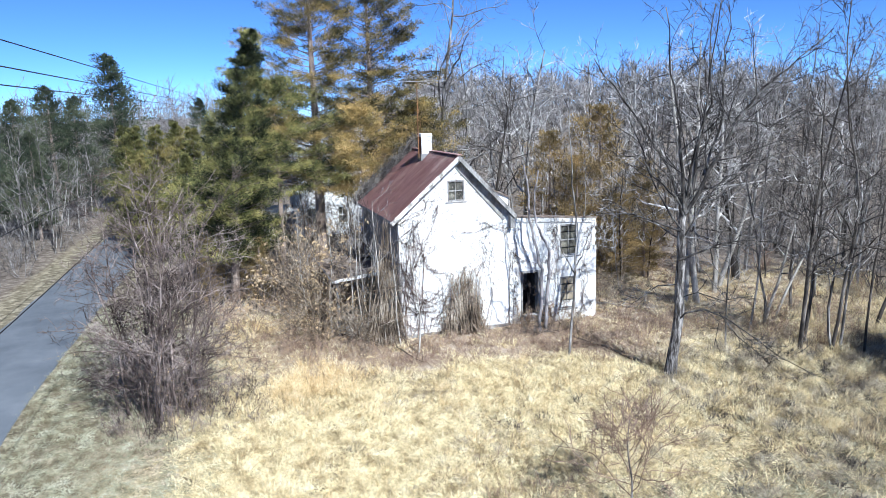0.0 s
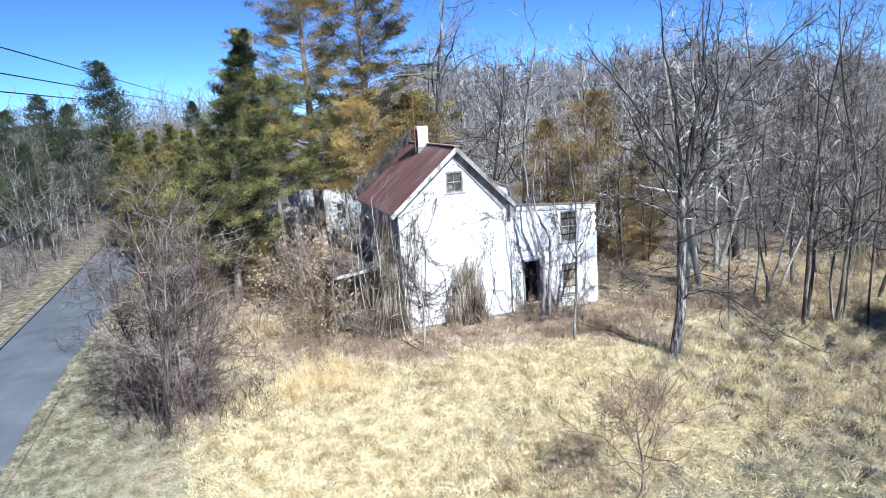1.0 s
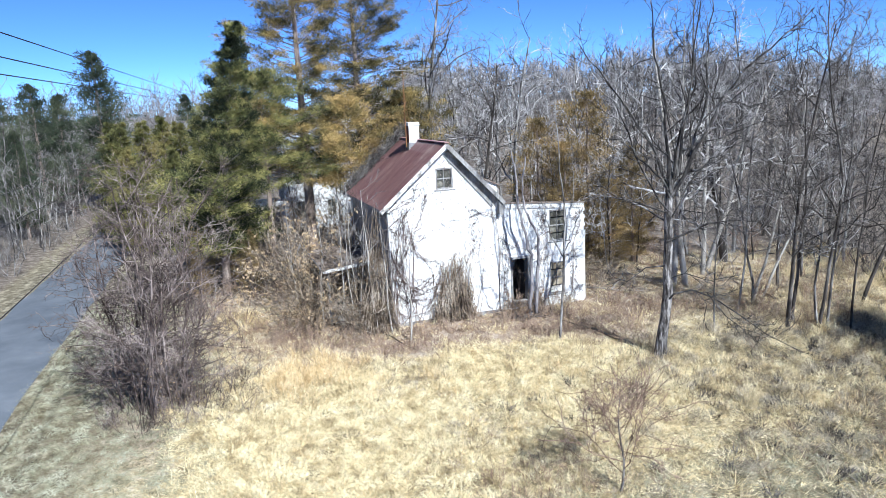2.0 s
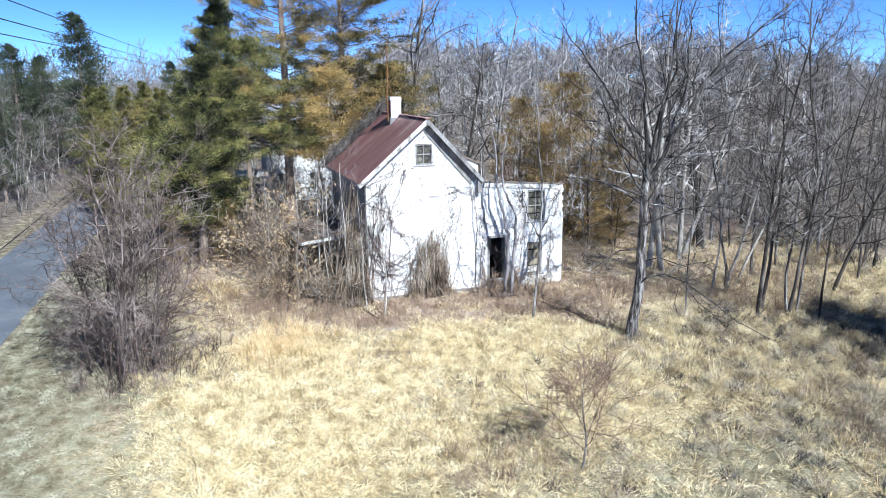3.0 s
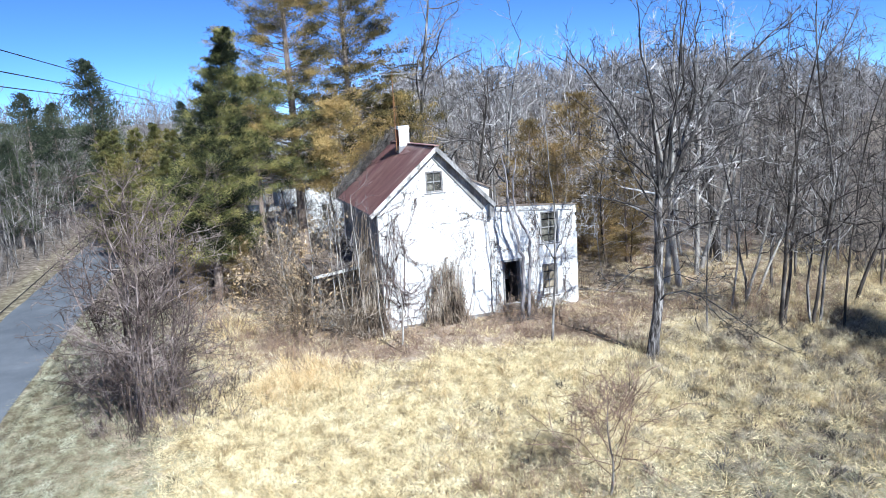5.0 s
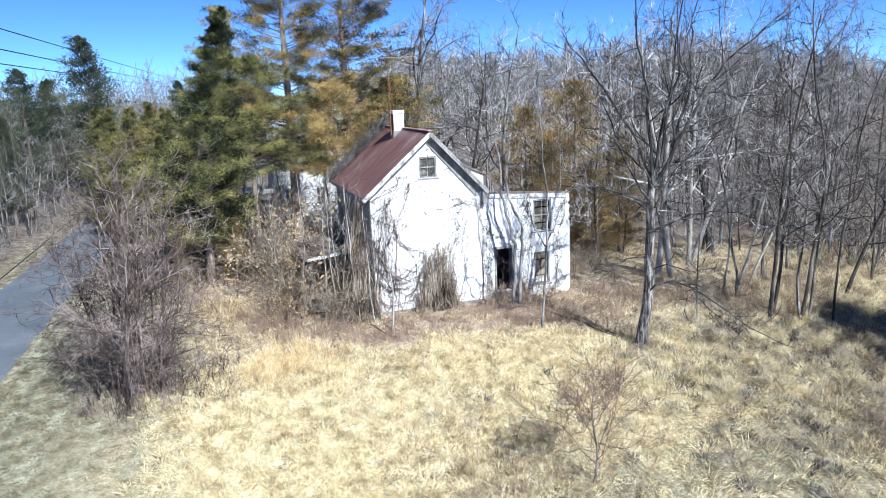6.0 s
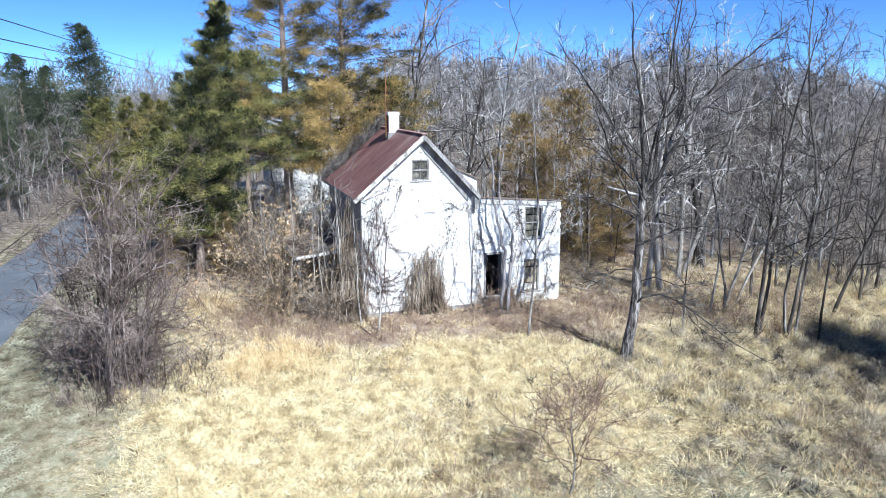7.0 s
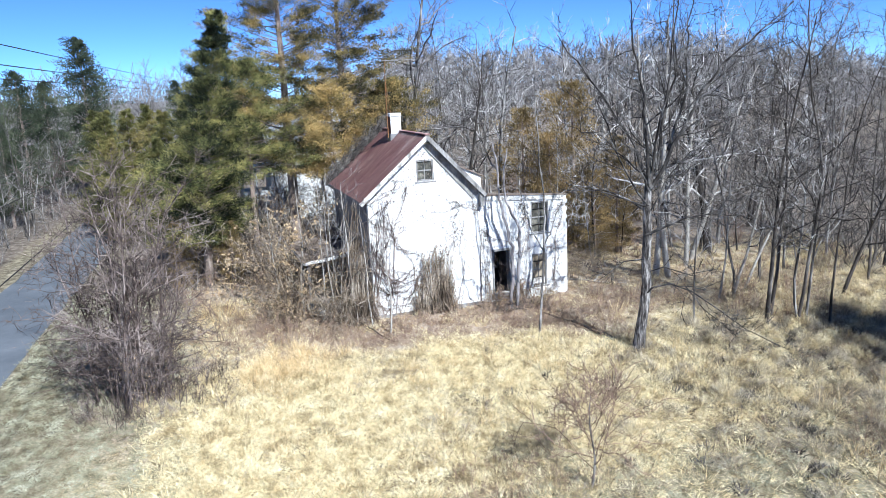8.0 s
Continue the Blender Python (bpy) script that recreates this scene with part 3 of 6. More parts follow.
    part("wing_upper_floor", box(GX1, WX1 - 0.42, 0.42, WD - 0.3, 3.4, 3.58), DARK_WOOD, house)
    bm = bmesh.new()
    v = [bm.verts.new((x, y, wing_top(x) - 0.115 * y + dz + 0.02)) for dz in (0.0, 0.06) for y in (0.05, WD + 0.2) for x in (GX1 + 0.01, WX1 + 0.02)]
    for f in ((0, 2, 3, 1), (4, 5, 7, 6), (0, 1, 5, 4), (2, 6, 7, 3), (0, 4, 6, 2), (1, 3, 7, 5)):
        bm.faces.new([v[i] for i in f])
    part("wing_roof", bm, SHINGLE, house, "low sagging wing roof of grey-brown boards")
    for k in range(4):
        xa, xb = 2.1 + k * 1.22, 2.1 + (k + 0.99) * 1.22
        if k == 3:
            xb -= 0.25
        part("cornice_board", beam((xa, 0.085, wing_top(xa) - 0.12), (xb, 0.085, wing_top(xb) - 0.13), 0.05, 0.2), PEELING, house)
    # toothed broken corner of the wing
    z = 0.25
    k = 0
    while z < wing_top(WX1) - 0.15:
        full = z < 3.9
        w = 0.12 if (full or k % 2) else rnd.uniform(0.02, 0.09)
        part("corner_brick", box(WX1 - 0.12, WX1 - 0.12 + w, 0.12, 0.42, z, z + (0.2 if not full else 0.4) - 0.008), WHITE_WALL, house)
        z += 0.2 if not full else 0.4
        k += 1
    window(house, *up, 0.18, 2, 4, "weathered grey sash window with dusty panes", GREY_BOARD)
    window(house, *low, 0.18, 2, 4, "weathered grey sash window with tan dust on its panes", GREY_BOARD, [PEELING, TAN_BOARD, TAN_BOARD, TAN_BOARD])
    # open doorway: jambs, head and an inward-hung broken door leaf
    dr = part("door_frame", box(door[0] - 0.04, door[0] + 0.05, 0.08, 0.44, door[2], door[3]), GREY_BOARD, house, "weathered grey open doorway frame")
    part("jamb", box(door[1] - 0.05, door[1] + 0.14, 0.07, 0.44, door[2] - 0.1, door[3]), GREY_BOARD, dr)
    part("head", box(door[0] - 0.06, door[1] + 0.16, 0.075, 0.44, door[3] - 0.05, door[3] + 0.06), GREY_BOARD, dr)
    part("threshold", box(door[0] - 0.1, door[1] + 0.1, 0.0, 0.5, door[2] - 0.2, door[2] - 0.02), GREY_BOARD, dr)
    part("door_leaf", box(door[1] - 0.09, door[1] - 0.05, 0.45, 1.28, door[2], door[3] - 0.06), DARK_WOOD, dr)
    # side porch against the long wall
    px0, px1, py0, py1 = -6.35, GX0, 1.6, 6.2
    top = lambda x: 3.42 + (x - px0) * 0.10
    for k in range(9):
        for j in range(8):
            if rnd.random() < 0.06:
                continue
            xa, xb = px0 - 0.15 + (px1 - px0 + 0.1) * k / 9, px0 - 0.15 + (px1 - px0 + 0.1) * (k + 1.3) / 9
            ya, yb = py0 - 0.25 + (py1 - py0 + 0.4) * j / 8, py0 - 0.25 + (py1 - py0 + 0.4) * (j + 0.97) / 8
            bm = bmesh.new()
            lift = 0.03 + rnd.uniform(0, 0.03)
            xb = min(xb, px1 - 0.01)
            v = [bm.verts.new((x, y, top(x) + lift + dz)) for dz in (0.0, 0.02) for y in (ya, yb) for x in (xa, xb)]
            for f in ((0, 2, 3, 1), (4, 5, 7, 6), (0, 1, 5, 4), (2, 6, 7, 3), (0, 4, 6, 2), (1, 3, 7, 5)):
                bm.faces.new([v[i] for i in f])
            part("porch_shingle", bm, SHINGLE, house)
    bm = bmesh.new()
    v = [bm.verts.new((x, y, top(x) + dz)) for dz in (-0.06, 0.015) for y in (py0 - 0.2, py1 + 0.1) for x in (px0, px1 - 0.01)]
    for f in ((0, 2, 3, 1), (4, 5, 7, 6), (0, 1, 5, 4), (2, 6, 7, 3), (0, 4, 6, 2), (1, 3, 7, 5)):
        bm.faces.new([v[i] for i in f])
    part("porch_deck_roof", bm, DARK_WOOD, house)
    part("porch_fascia", beam((px0 - 0.1, py0 - 0.24, top(px0 - 0.1) - 0.05), (px1 - 0.05, py0 - 0.24, top(px1) - 0.05), 0.03, 0.16), PEELING, house, "peeling white fascia board")
    part("porch_fascia", beam((px0 - 0.12, py0 - 0.2, top(px0) - 0.06), (px0 - 0.12, py1 + 0.1, top(px0) - 0.06), 0.03, 0.15), PEELING, house)
    for y in (py0, (py0 + py1) / 2, py1):
        part("porch_post", box(px0 + 0.05, px0 + 0.17, y - 0.06, y + 0.06, 0.5, top(px0) - 0.05), GREY_BOARD, house)
    for k in range(10):
        x = px0 + (px1 - px0) * k / 10
        part("porch_plank", box(x + 0.01, x + (px1 - px0) / 10 - 0.005, py0 - 0.1, py1, 0.72 + rnd.uniform(-0.02, 0.02), 0.78), GREY_BOARD, house)
    part("porch_joist", box(px0, px1, py0, py0 + 0.1, 0.45, 0.7), DARK_WOOD, house)
    part("porch_joist", box(px0, px1, py1 - 0.1, py1, 0.45, 0.7), DARK_WOOD, house)
    return house


def build_antenna():
    ax, ay, z0, z1 = -1.2, 4.2, 8.86, 12.85
    ant = thing("tv_antenna", (ax, ay, z0), "rusty roof aerial mast beside the chimney", "aerial")
    g = Geo()
    g.tube([(ax, ay, z0), (ax, ay, 10.9), (ax + 0.02, ay, z1)], [0.028, 0.024, 0.018], 6)
    gpart("mast", g, RUST_POLE, ant)
    g = Geo()
    g.tube([(ax + 0.33, ay - 0.02, 9.05), (ax + 0.1, ay - 0.02, 10.8), (ax + 0.02, ay, 11.7)], [0.012, 0.012, 0.012], 5)
    gpart("stay", g, RUST_POLE, ant)
    g = Geo()
    g.tube([(ax - 0.9, ay, 12.72), (ax + 1.5, ay - 0.2, 12.74)], [0.014, 0.014], 6)
    gpart("boom", g, STEEL, ant)
    for k in range(9):
        x = ax - 0.8 + k * 0.26
        h = 0.28 + 0.035 * k
        g = Geo()
        g.tube([(x - 0.05, ay - h, 12.74), (x - 0.05, ay + h, 12.74)], [0.007, 0.007], 4)
        gpart("element", g, STEEL, ant)


def build_neighbour():
    """White two-storey house seen in pieces behind the evergreens."""
    h = thing("neighbour_house", (-0.7, 32, 0.5), "white two-storey clapboard house with grey metal roof behind evergreens", "house")
    x0, x1, y0, y1, top = -4.5, 2.9, 32.0, 38.0, 6.6
    holes = [(xa, xa + 0.85, za, za + 1.55) for xa in (-3.7, -1.0, 1.4) for za in (1.5, 4.5)]
    part("wall", wall_x(x0, x1, 0.3, lambda x: top, y0, y0 + 0.25, holes), PEELING, h)
    part("wall", wall_x(x0, x1, 0.3, lambda x: top, y1 - 0.25, y1, []), PEELING, h)
    for xa in (x0, x1 - 0.25):
        bm = box(xa, xa + 0.25, y0 + 0.25, y1 - 0.25, 0.3, top)
        v = [bm.verts.new(q) for q in ((xa, y0, top + 0.004), (xa, y1, top + 0.004), (xa, (y0 + y1) / 2, top + 2.1), (xa + 0.25, y0, top + 0.004), (xa + 0.25, y1, top + 0.004), (xa + 0.25, (y0 + y1) / 2, top + 2.1))]
        for f in ((0, 2, 1), (3, 4, 5), (0, 3, 5, 2), (1, 2, 5, 4), (0, 1, 4, 3)):
            bm.faces.new([v[i] for i in f])
        part("wall", bm, PEELING, h)
    for sy in (0, 1):
        ya, yb = (y0 - 0.35, (y0 + y1) / 2) if sy == 0 else ((y0 + y1) / 2, y1 + 0.35)
        za, zb = (top - 0.15, top + 2.2) if sy == 0 else (top + 2.2, top - 0.15)
        bm = bmesh.new()
        v = [bm.verts.new((x, y, z + dz)) for dz in (0, 0.08) for y, z in ((ya, za), (yb, zb)) for x in (x0 - 0.3, x1 + 0.3)]
        for f in ((0, 2, 3, 1), (4, 5, 7, 6), (0, 1, 5, 4), (2, 6, 7, 3), (0, 4, 6, 2), (1, 3, 7, 5)):
            bm.faces.new([v[i] for i in f])
        part("roof", bm, GREY_ROOF, h)
    for w in holes:
        window(h, *w, y0 + 0.05, 2, 2, "dark sash window", PEELING)
    part("chimney", box(1.4, 2.2, 34.6, 35.3, 8.6, 12.3, bevel=0.02), BRICK_PAINT, h)
    # two-tier side porch
    part("porch_roof", box(-7.2, -4.52, 31.2, 34.2, 5.2, 5.4), PEELING, h)
    for x, y in ((-7.1, 31.3), (-5.9, 31.3), (-4.65, 31.3), (-7.1, 34.0)):
        part("porch_post", box(x - 0.08, x + 0.08, y - 0.08, y + 0.08, 0.4, 5.2), PEELING, h)
    part("porch_floor", box(-7.2, -4.52, 31.2, 34.2, 2.95, 3.25), PEELING, h)


build_house()
build_antenna()
build_neighbour()


# ---- trees ----
class Tree:
    """Grows a bare tree: trunk and limbs as tapered tubes, fine twigs as thin spikes."""

    def __init__(self, seed, twig=0.5, twig_len=0.55, twig_r=0.006, levels=3, sides=(8, 6, 4, 3), up=0.10, wob=0.16, kids=(12, 6, 4), angle=(30, 62), ratio=0.5, fork=0, splay=0.75):
        self.rng = np.random.default_rng(seed)
        self.trunk, self.crown = Geo(), Geo()
        self.twig, self.twig_len, self.twig_r, self.fork, self.splay = twig, twig_len, twig_r, fork, splay
        self.levels, self.sides, self.up, self.wob, self.kids, self.angle, self.ratio = levels, sides, up, wob, kids, angle, ratio

    def line(self, p, d, length, n, up=None, wob=None):
        r = self.rng
        pts, d = [np.asarray(p, float)], unit(d)
        for _ in range(n):
            d = unit(d + r.normal(0, self.wob if wob is None else wob, 3) + np.array([0, 0, self.up if up is None else up]))
            pts.append(pts[-1] + d * length / n)
        return np.array(pts)

    def limb(self, pts, r0, r1, lev, lo=0.25):
        """Lay one limb along pts and let it branch."""
        r = self.rng
        pts = np.asarray(pts, float)
        n = len(pts)
        rad = r0 + (r1 - r0) * (np.linspace(0, 1, n) ** 0.9)
        (self.trunk if lev == 0 else self.crown).tube(pts, rad, self.sides[min(lev, len(self.sides) - 1)])
        seg = np.linalg.norm(np.diff(pts, axis=0), axis=1)
        length = seg.sum()
        if lev >= self.levels:
            self.sprout(pts, length)
            return
        if lev >= 1:
            self.sprout(pts, length * 0.5)
        k = max(1, int(round(self.kids[min(lev, len(self.kids) - 1)] * r.uniform(0.75, 1.25))))
        az = r.uniform(0, 6.28)
        for j in range(k):
            t = lo + (1 - lo) * (j + r.uniform(0.1, 0.9)) / k
            q = t * (n - 1)
            i = min(int(q), n - 2)
            p, d = pts[i] + (pts[i + 1] - pts[i]) * (q - i), unit(pts[i + 1] - pts[i])
            az += 2.4 + r.uniform(-0.5, 0.5)
            a = unit(np.cross(d, [0.3, 0.2, 1.0]) if abs(d[2]) < 0.9 else np.cross(d, [1.0, 0.1, 0]))
            b = np.cross(d, a)
            side = a * math.cos(az) + b * math.sin(az)
            an = math.radians(r.uniform(*self.angle))
            nd = d * math.cos(an) + side * math.sin(an)
            ln = length * self.ratio * r.uniform(0.6, 1.15) * (1.15 - 0.65 * t)
            rr = max(rad[i] * r.uniform(0.4, 0.62), self.twig_r * 1.2)
            self.limb(self.line(p, nd, ln, 5 if lev == 0 else 4 if lev == 1 else 3), rr, max(rr * 0.3, self.twig_r), lev + 1, 0.2)

    def sprout(self, pts, length):
        r = self.rng
        m = r.poisson(max(length * 6 * self.twig, 0.5))
        if not m:
            return
        n = len(pts)
        q = r.uniform(0.1, 0.999, m) * (n - 1)
        i = q.astype(int)
        p = pts[i] + (pts[i + 1] - pts[i]) * (q - i)[:, None]
        d = unit(pts[i + 1] - pts[i]) + r.normal(0, self.splay, (m, 3)) + [0, 0, 0.25]
        ln = self.twig_len * r.uniform(0.4, 1.3, m)
        self.crown.spikes(p, d, ln, self.twig_r)
        if self.fork:
            k = np.repeat(np.arange(m), self.fork)
            d = unit(d)
            q = p[k] + d[k] * (ln[k] * r.uniform(0.25, 0.85, len(k)))[:, None]
            self.crown.spikes(q, d[k] + r.normal(0, 0.6, (len(k), 3)) + [0, 0, 0.15], ln[k] * r.uniform(0.3, 0.6, len(k)), self.twig_r * 0.75)

    def simple(self, base, height, r0, lean=(0, 0), first=0.3, top=0.25):
        pts = self.line(base, (lean[0], lean[1], 1), height, 9, up=0.12, wob=0.075)
        self.limb(pts, r0, r0 * top, 0, first)
        return self

    def build(self, name, at, label, category, bark, twigs, group=""):
        t = thing(name, at, label, category, group)
        gpart("trunk", self.trunk, bark, t)
        gpart("crown", self.crown, twigs, t)
        return t


CAM_RIGHT = np.array([0.949, -0.315, 0.0])  # across the view from the field


def big_walnut():
    """The large bare tree on the field in front of the wood."""
    at = np.array([5.94, -7.93, 0.05])
    t = Tree(21, twig=0.6, twig_len=0.6, twig_r=0.009, fork=3, levels=3, kids=(0, 9, 4), ratio=0.38, wob=0.2, angle=(25, 60))
    way = [(-0.02, -0.15), (0.0, 0.2), (0.07, 0.9), (0.22, 1.9), (0.33, 2.9), (0.30, 3.9), (0.36, 5.0), (0.33, 6.1), (0.40, 7.2), (0.42, 8.0)]
    trunk = np.array([at + CAM_RIGHT * a + [0, 0.02 * i, z] for i, (a, z) in enumerate(way)])
    t.trunk.tube(trunk, [0.36, 0.27, 0.225, 0.205, 0.20, 0.185, 0.18, 0.165, 0.15, 0.07], 12)
    rng = t.rng
    # leaders: way across the view and up from the foot, thickness, reach in depth
    leaders = [
        ([(0.4, 6.9), (1.26, 8.8), (1.8, 9.6), (2.3, 10.9), (3.15, 12.0), (4.0, 12.75), (5.2, 13.7)], 0.12, -0.8),
        ([(0.4, 7.0), (0.63, 7.9), (0.95, 9.6), (1.37, 10.9), (1.47, 12.8), (1.6, 15.0)], 0.12, 0.7),
        ([(0.35, 7.0), (0.2, 8.6), (0.0, 10.1), (-0.2, 11.6), (-0.5, 12.8), (-0.8, 14.8)], 0.11, -0.4),
        ([(0.3, 6.8), (0.0, 8.1), (-0.63, 9.4), (-1.5, 10.7), (-2.3, 11.8), (-3.2, 13.0)], 0.09, 0.5),
        ([(1.05, 8.4), (1.8, 10.3), (2.0, 12.0), (2.1, 13.0), (2.4, 15.0)], 0.08, 0.9),
        ([(0.25, 7.1), (-0.4, 7.9), (-1.26, 8.8), (-1.9, 9.2), (-3.0, 9.5)], 0.06, -0.9),
        ([(1.8, 9.6), (2.5, 10.5), (3.6, 10.3), (4.4, 10.3), (5.7, 10.7)], 0.06, 1.0),
        ([(0.45, 7.6), (0.6, 10.0), (0.75, 12.0), (0.9, 14.9)], 0.08, -1.2),
        ([(0.3, 6.2), (-0.5, 7.4), (-0.9, 9.0), (-1.4, 10.6), (-1.6, 12.4)], 0.06, 1.3),
        ([(0.4, 6.0), (1.2, 7.2), (2.0, 8.0), (3.2, 8.5), (4.4, 8.9)], 0.05, 1.2),
    ]
    for way, r0, dy in leaders:
        w = np.array(way)
        q = np.linspace(0, len(w) - 1, 2 * len(w))
        a_, u_, s = np.interp(q, np.arange(len(w)), w[:, 0]), np.interp(q, np.arange(len(w)), w[:, 1]), q / q[-1]
        pts = at + np.outer(a_, CAM_RIGHT) + np.outer(u_, [0, 0, 1]) + np.outer(s * dy * 1.6, [0.315, 0.949, 0]) + rng.normal(0, 0.06, (len(q), 3)) * (s > 0)[:, None]
        t.limb(pts, r0 * 0.72, 0.016, 1, 0.1)
    low = [
        ([(0.2, 5.0), (0.9, 5.35), (1.7, 5.75), (2.6, 5.9), (3.6, 5.8)], 0.06),
        ([(0.2, 2.45), (0.45, 2.85), (1.1, 3.05), (1.9, 2.75), (2.8, 2.1), (3.9, 1.25), (5.2, 0.55)], 0.05),
        ([(1.9, 2.75), (2.6, 1.8), (3.2, 1.3), (4.4, 0.9)], 0.025),
        ([(0.15, 4.0), (-0.6, 3.9), (-1.3, 3.3), (-2.0, 3.5)], 0.035),
        ([(0.15, 3.4), (0.9, 3.7), (1.8, 3.4), (2.6, 3.6)], 0.03),
        ([(0.18, 6.2), (-0.8, 6.6), (-1.8, 7.0), (-3.0, 7.1)], 0.045),
    ]
    t.kids = (0, 8, 4)
    for k, (way, r0) in enumerate(low):
        pts = [at + CAM_RIGHT * a + [0, 0, b] + np.array([0.315, 0.949, 0]) * (-0.25 * i if k != 3 else 0.2 * i) for i, (a, b) in enumerate(way)]
        t.limb(np.array(pts), r0, 0.012, 1, 0.3)
    t.build("walnut_tree", at, "large bare walnut tree with spreading limbs in dry grass", "tree", WALNUT_BARK, WALNUT_LIMB)


def conifer(seed, height, radius, clear=0.1, boughs=120, blades=150, size=0.2, shape=0.8, open_=0.0, rise=0.35, lean=(0.0, 0.0), plump=0.2):
    """An evergreen as trunk tube, bough tubes and one feathery tapering plume of blades a bough. Returns (wood, leaves), standing on the origin."""
    rng = np.random.default_rng(seed)
    wood, leaf = Geo(), Geo()
    zs = np.linspace(0, height, 10)
    wander = np.cumsum(rng.normal(0, 0.012 * height / 10, (10, 2)), 0) + np.outer((zs / height) ** 1.5, lean)
    pts = np.column_stack([wander, zs])
    wood.tube(pts, 0.012 * height * (1.02 - zs / height) ** 0.8 * 1.35 + 0.01, 8)
    for k in range(boughs):
        t = clear + (1 - clear) * ((k + rng.random()) / boughs) ** 1.15
        z, u, az = t * height, (t - clear) / (1 - clear), k * 2.4 + rng.uniform(-0.7, 0.7)
        prof = (1 - u) ** shape * (0.7 + 0.3 * min(1, u / 0.18)) + 0.05
        if open_ and rng.random() < open_ * (0.5 + 0.5 * math.sin(z * 2.1 + seed + 0.8 * math.sin(az))):
            continue
        lobe = 0.88 + 0.32 * math.sin(2.0 * az + 1.1 * z + seed) * math.sin(0.9 * z + 3 * az + 2 * seed)
        ln = max(0.35, radius * prof * lobe * rng.choice([rng.uniform(0.45, 0.8), rng.uniform(0.85, 1.2)]))
        d = unit(np.array([math.cos(az), math.sin(az), rng.uniform(-0.1, rise) + 0.7 * u * u]))
        p0 = np.array([np.interp(z, zs, pts[:, 0]), np.interp(z, zs, pts[:, 1]), z])
        s = np.linspace(0, 1, 4)[:, None]
        way = p0 + d * ln * s + np.array([0, 0, 0.14 * ln]) * s**2
        wood.tube(way, 0.006 * height * (1 - u * 0.7) * np.array([0.45, 0.3, 0.18, 0.06]), 4)
        side = unit(np.cross(d, [0, 0, 1.0]))
        # side shoots fan out of the bough; each carries a tuft of blades
        m = max(4, int(3 + 5 * ln / radius))
        q = rng.uniform(0.3, 1.0, m)
        reach = rng.uniform(-1, 1, m) * plump * 2.2 * (0.35 + ln * (1.1 - q) * 0.5)
        root = p0 + (way[-1] - p0) * q[:, None] + np.array([0, 0, 0.0])
        shoot = unit(d[None] * 0.8 + side[None] * np.sign(reach)[:, None] * 0.8 + np.array([0, 0, 0.25]) + rng.normal(0, 0.15, (m, 3)))
        slim = min(1.0, ln / 1.6)
        long = np.minimum(np.abs(reach) + 0.35, 0.55 * ln)
        root, shoot, long = np.vstack([root, p0[None] + (way[-1] - p0) * 0.55]), np.vstack([shoot, unit(way[-1] - p0)[None]]), np.append(long, ln * 0.5)
        n = int(blades * (0.35 + 0.65 * ln / radius))
        j = rng.integers(0, m + 1, n)
        along = rng.uniform(0, 1, n)
        fat = plump * slim * (0.25 + 0.9 * np.sin(np.pi * np.clip(along * 0.85 + 0.12, 0, 1)))
        off = rng.normal(0, 1, (n, 3)) * [1, 1, 0.5]
        start = root[j] + shoot[j] * (along * long[j])[:, None] + off * fat[:, None]
        leaf.kites(start, shoot[j] * 0.7 + unit(off) * 0.6 + rng.normal(0, 0.3, (n, 3)) + [0, 0, 0.25], size * rng.uniform(0.5, 1.4, n), size * 0.3, rng)
    return wood, leaf


def evergreen(name, at, label, geos, leafmat, group="", category="tree", scale=1.0, turn=0.0):
    wood, leaf = geos
    t = thing(name, (0, 0, 0), label, category, group)
    gpart("trunk", wood, BARK_CEDAR, t)
    gpart("foliage", leaf, leafmat, t, smooth=False)
    t.matrix_basis = pose(*at, 0, 0, turn) @ Matrix.Scale(scale, 4)
    return t


def place_copy(ob, x, y, turn, s, dz=-0.03):
    c = copy_thing(ob, pose(x, y, level(x, y) + dz, 0, 0, turn))
    c.scale = (s, s, s)
    return c


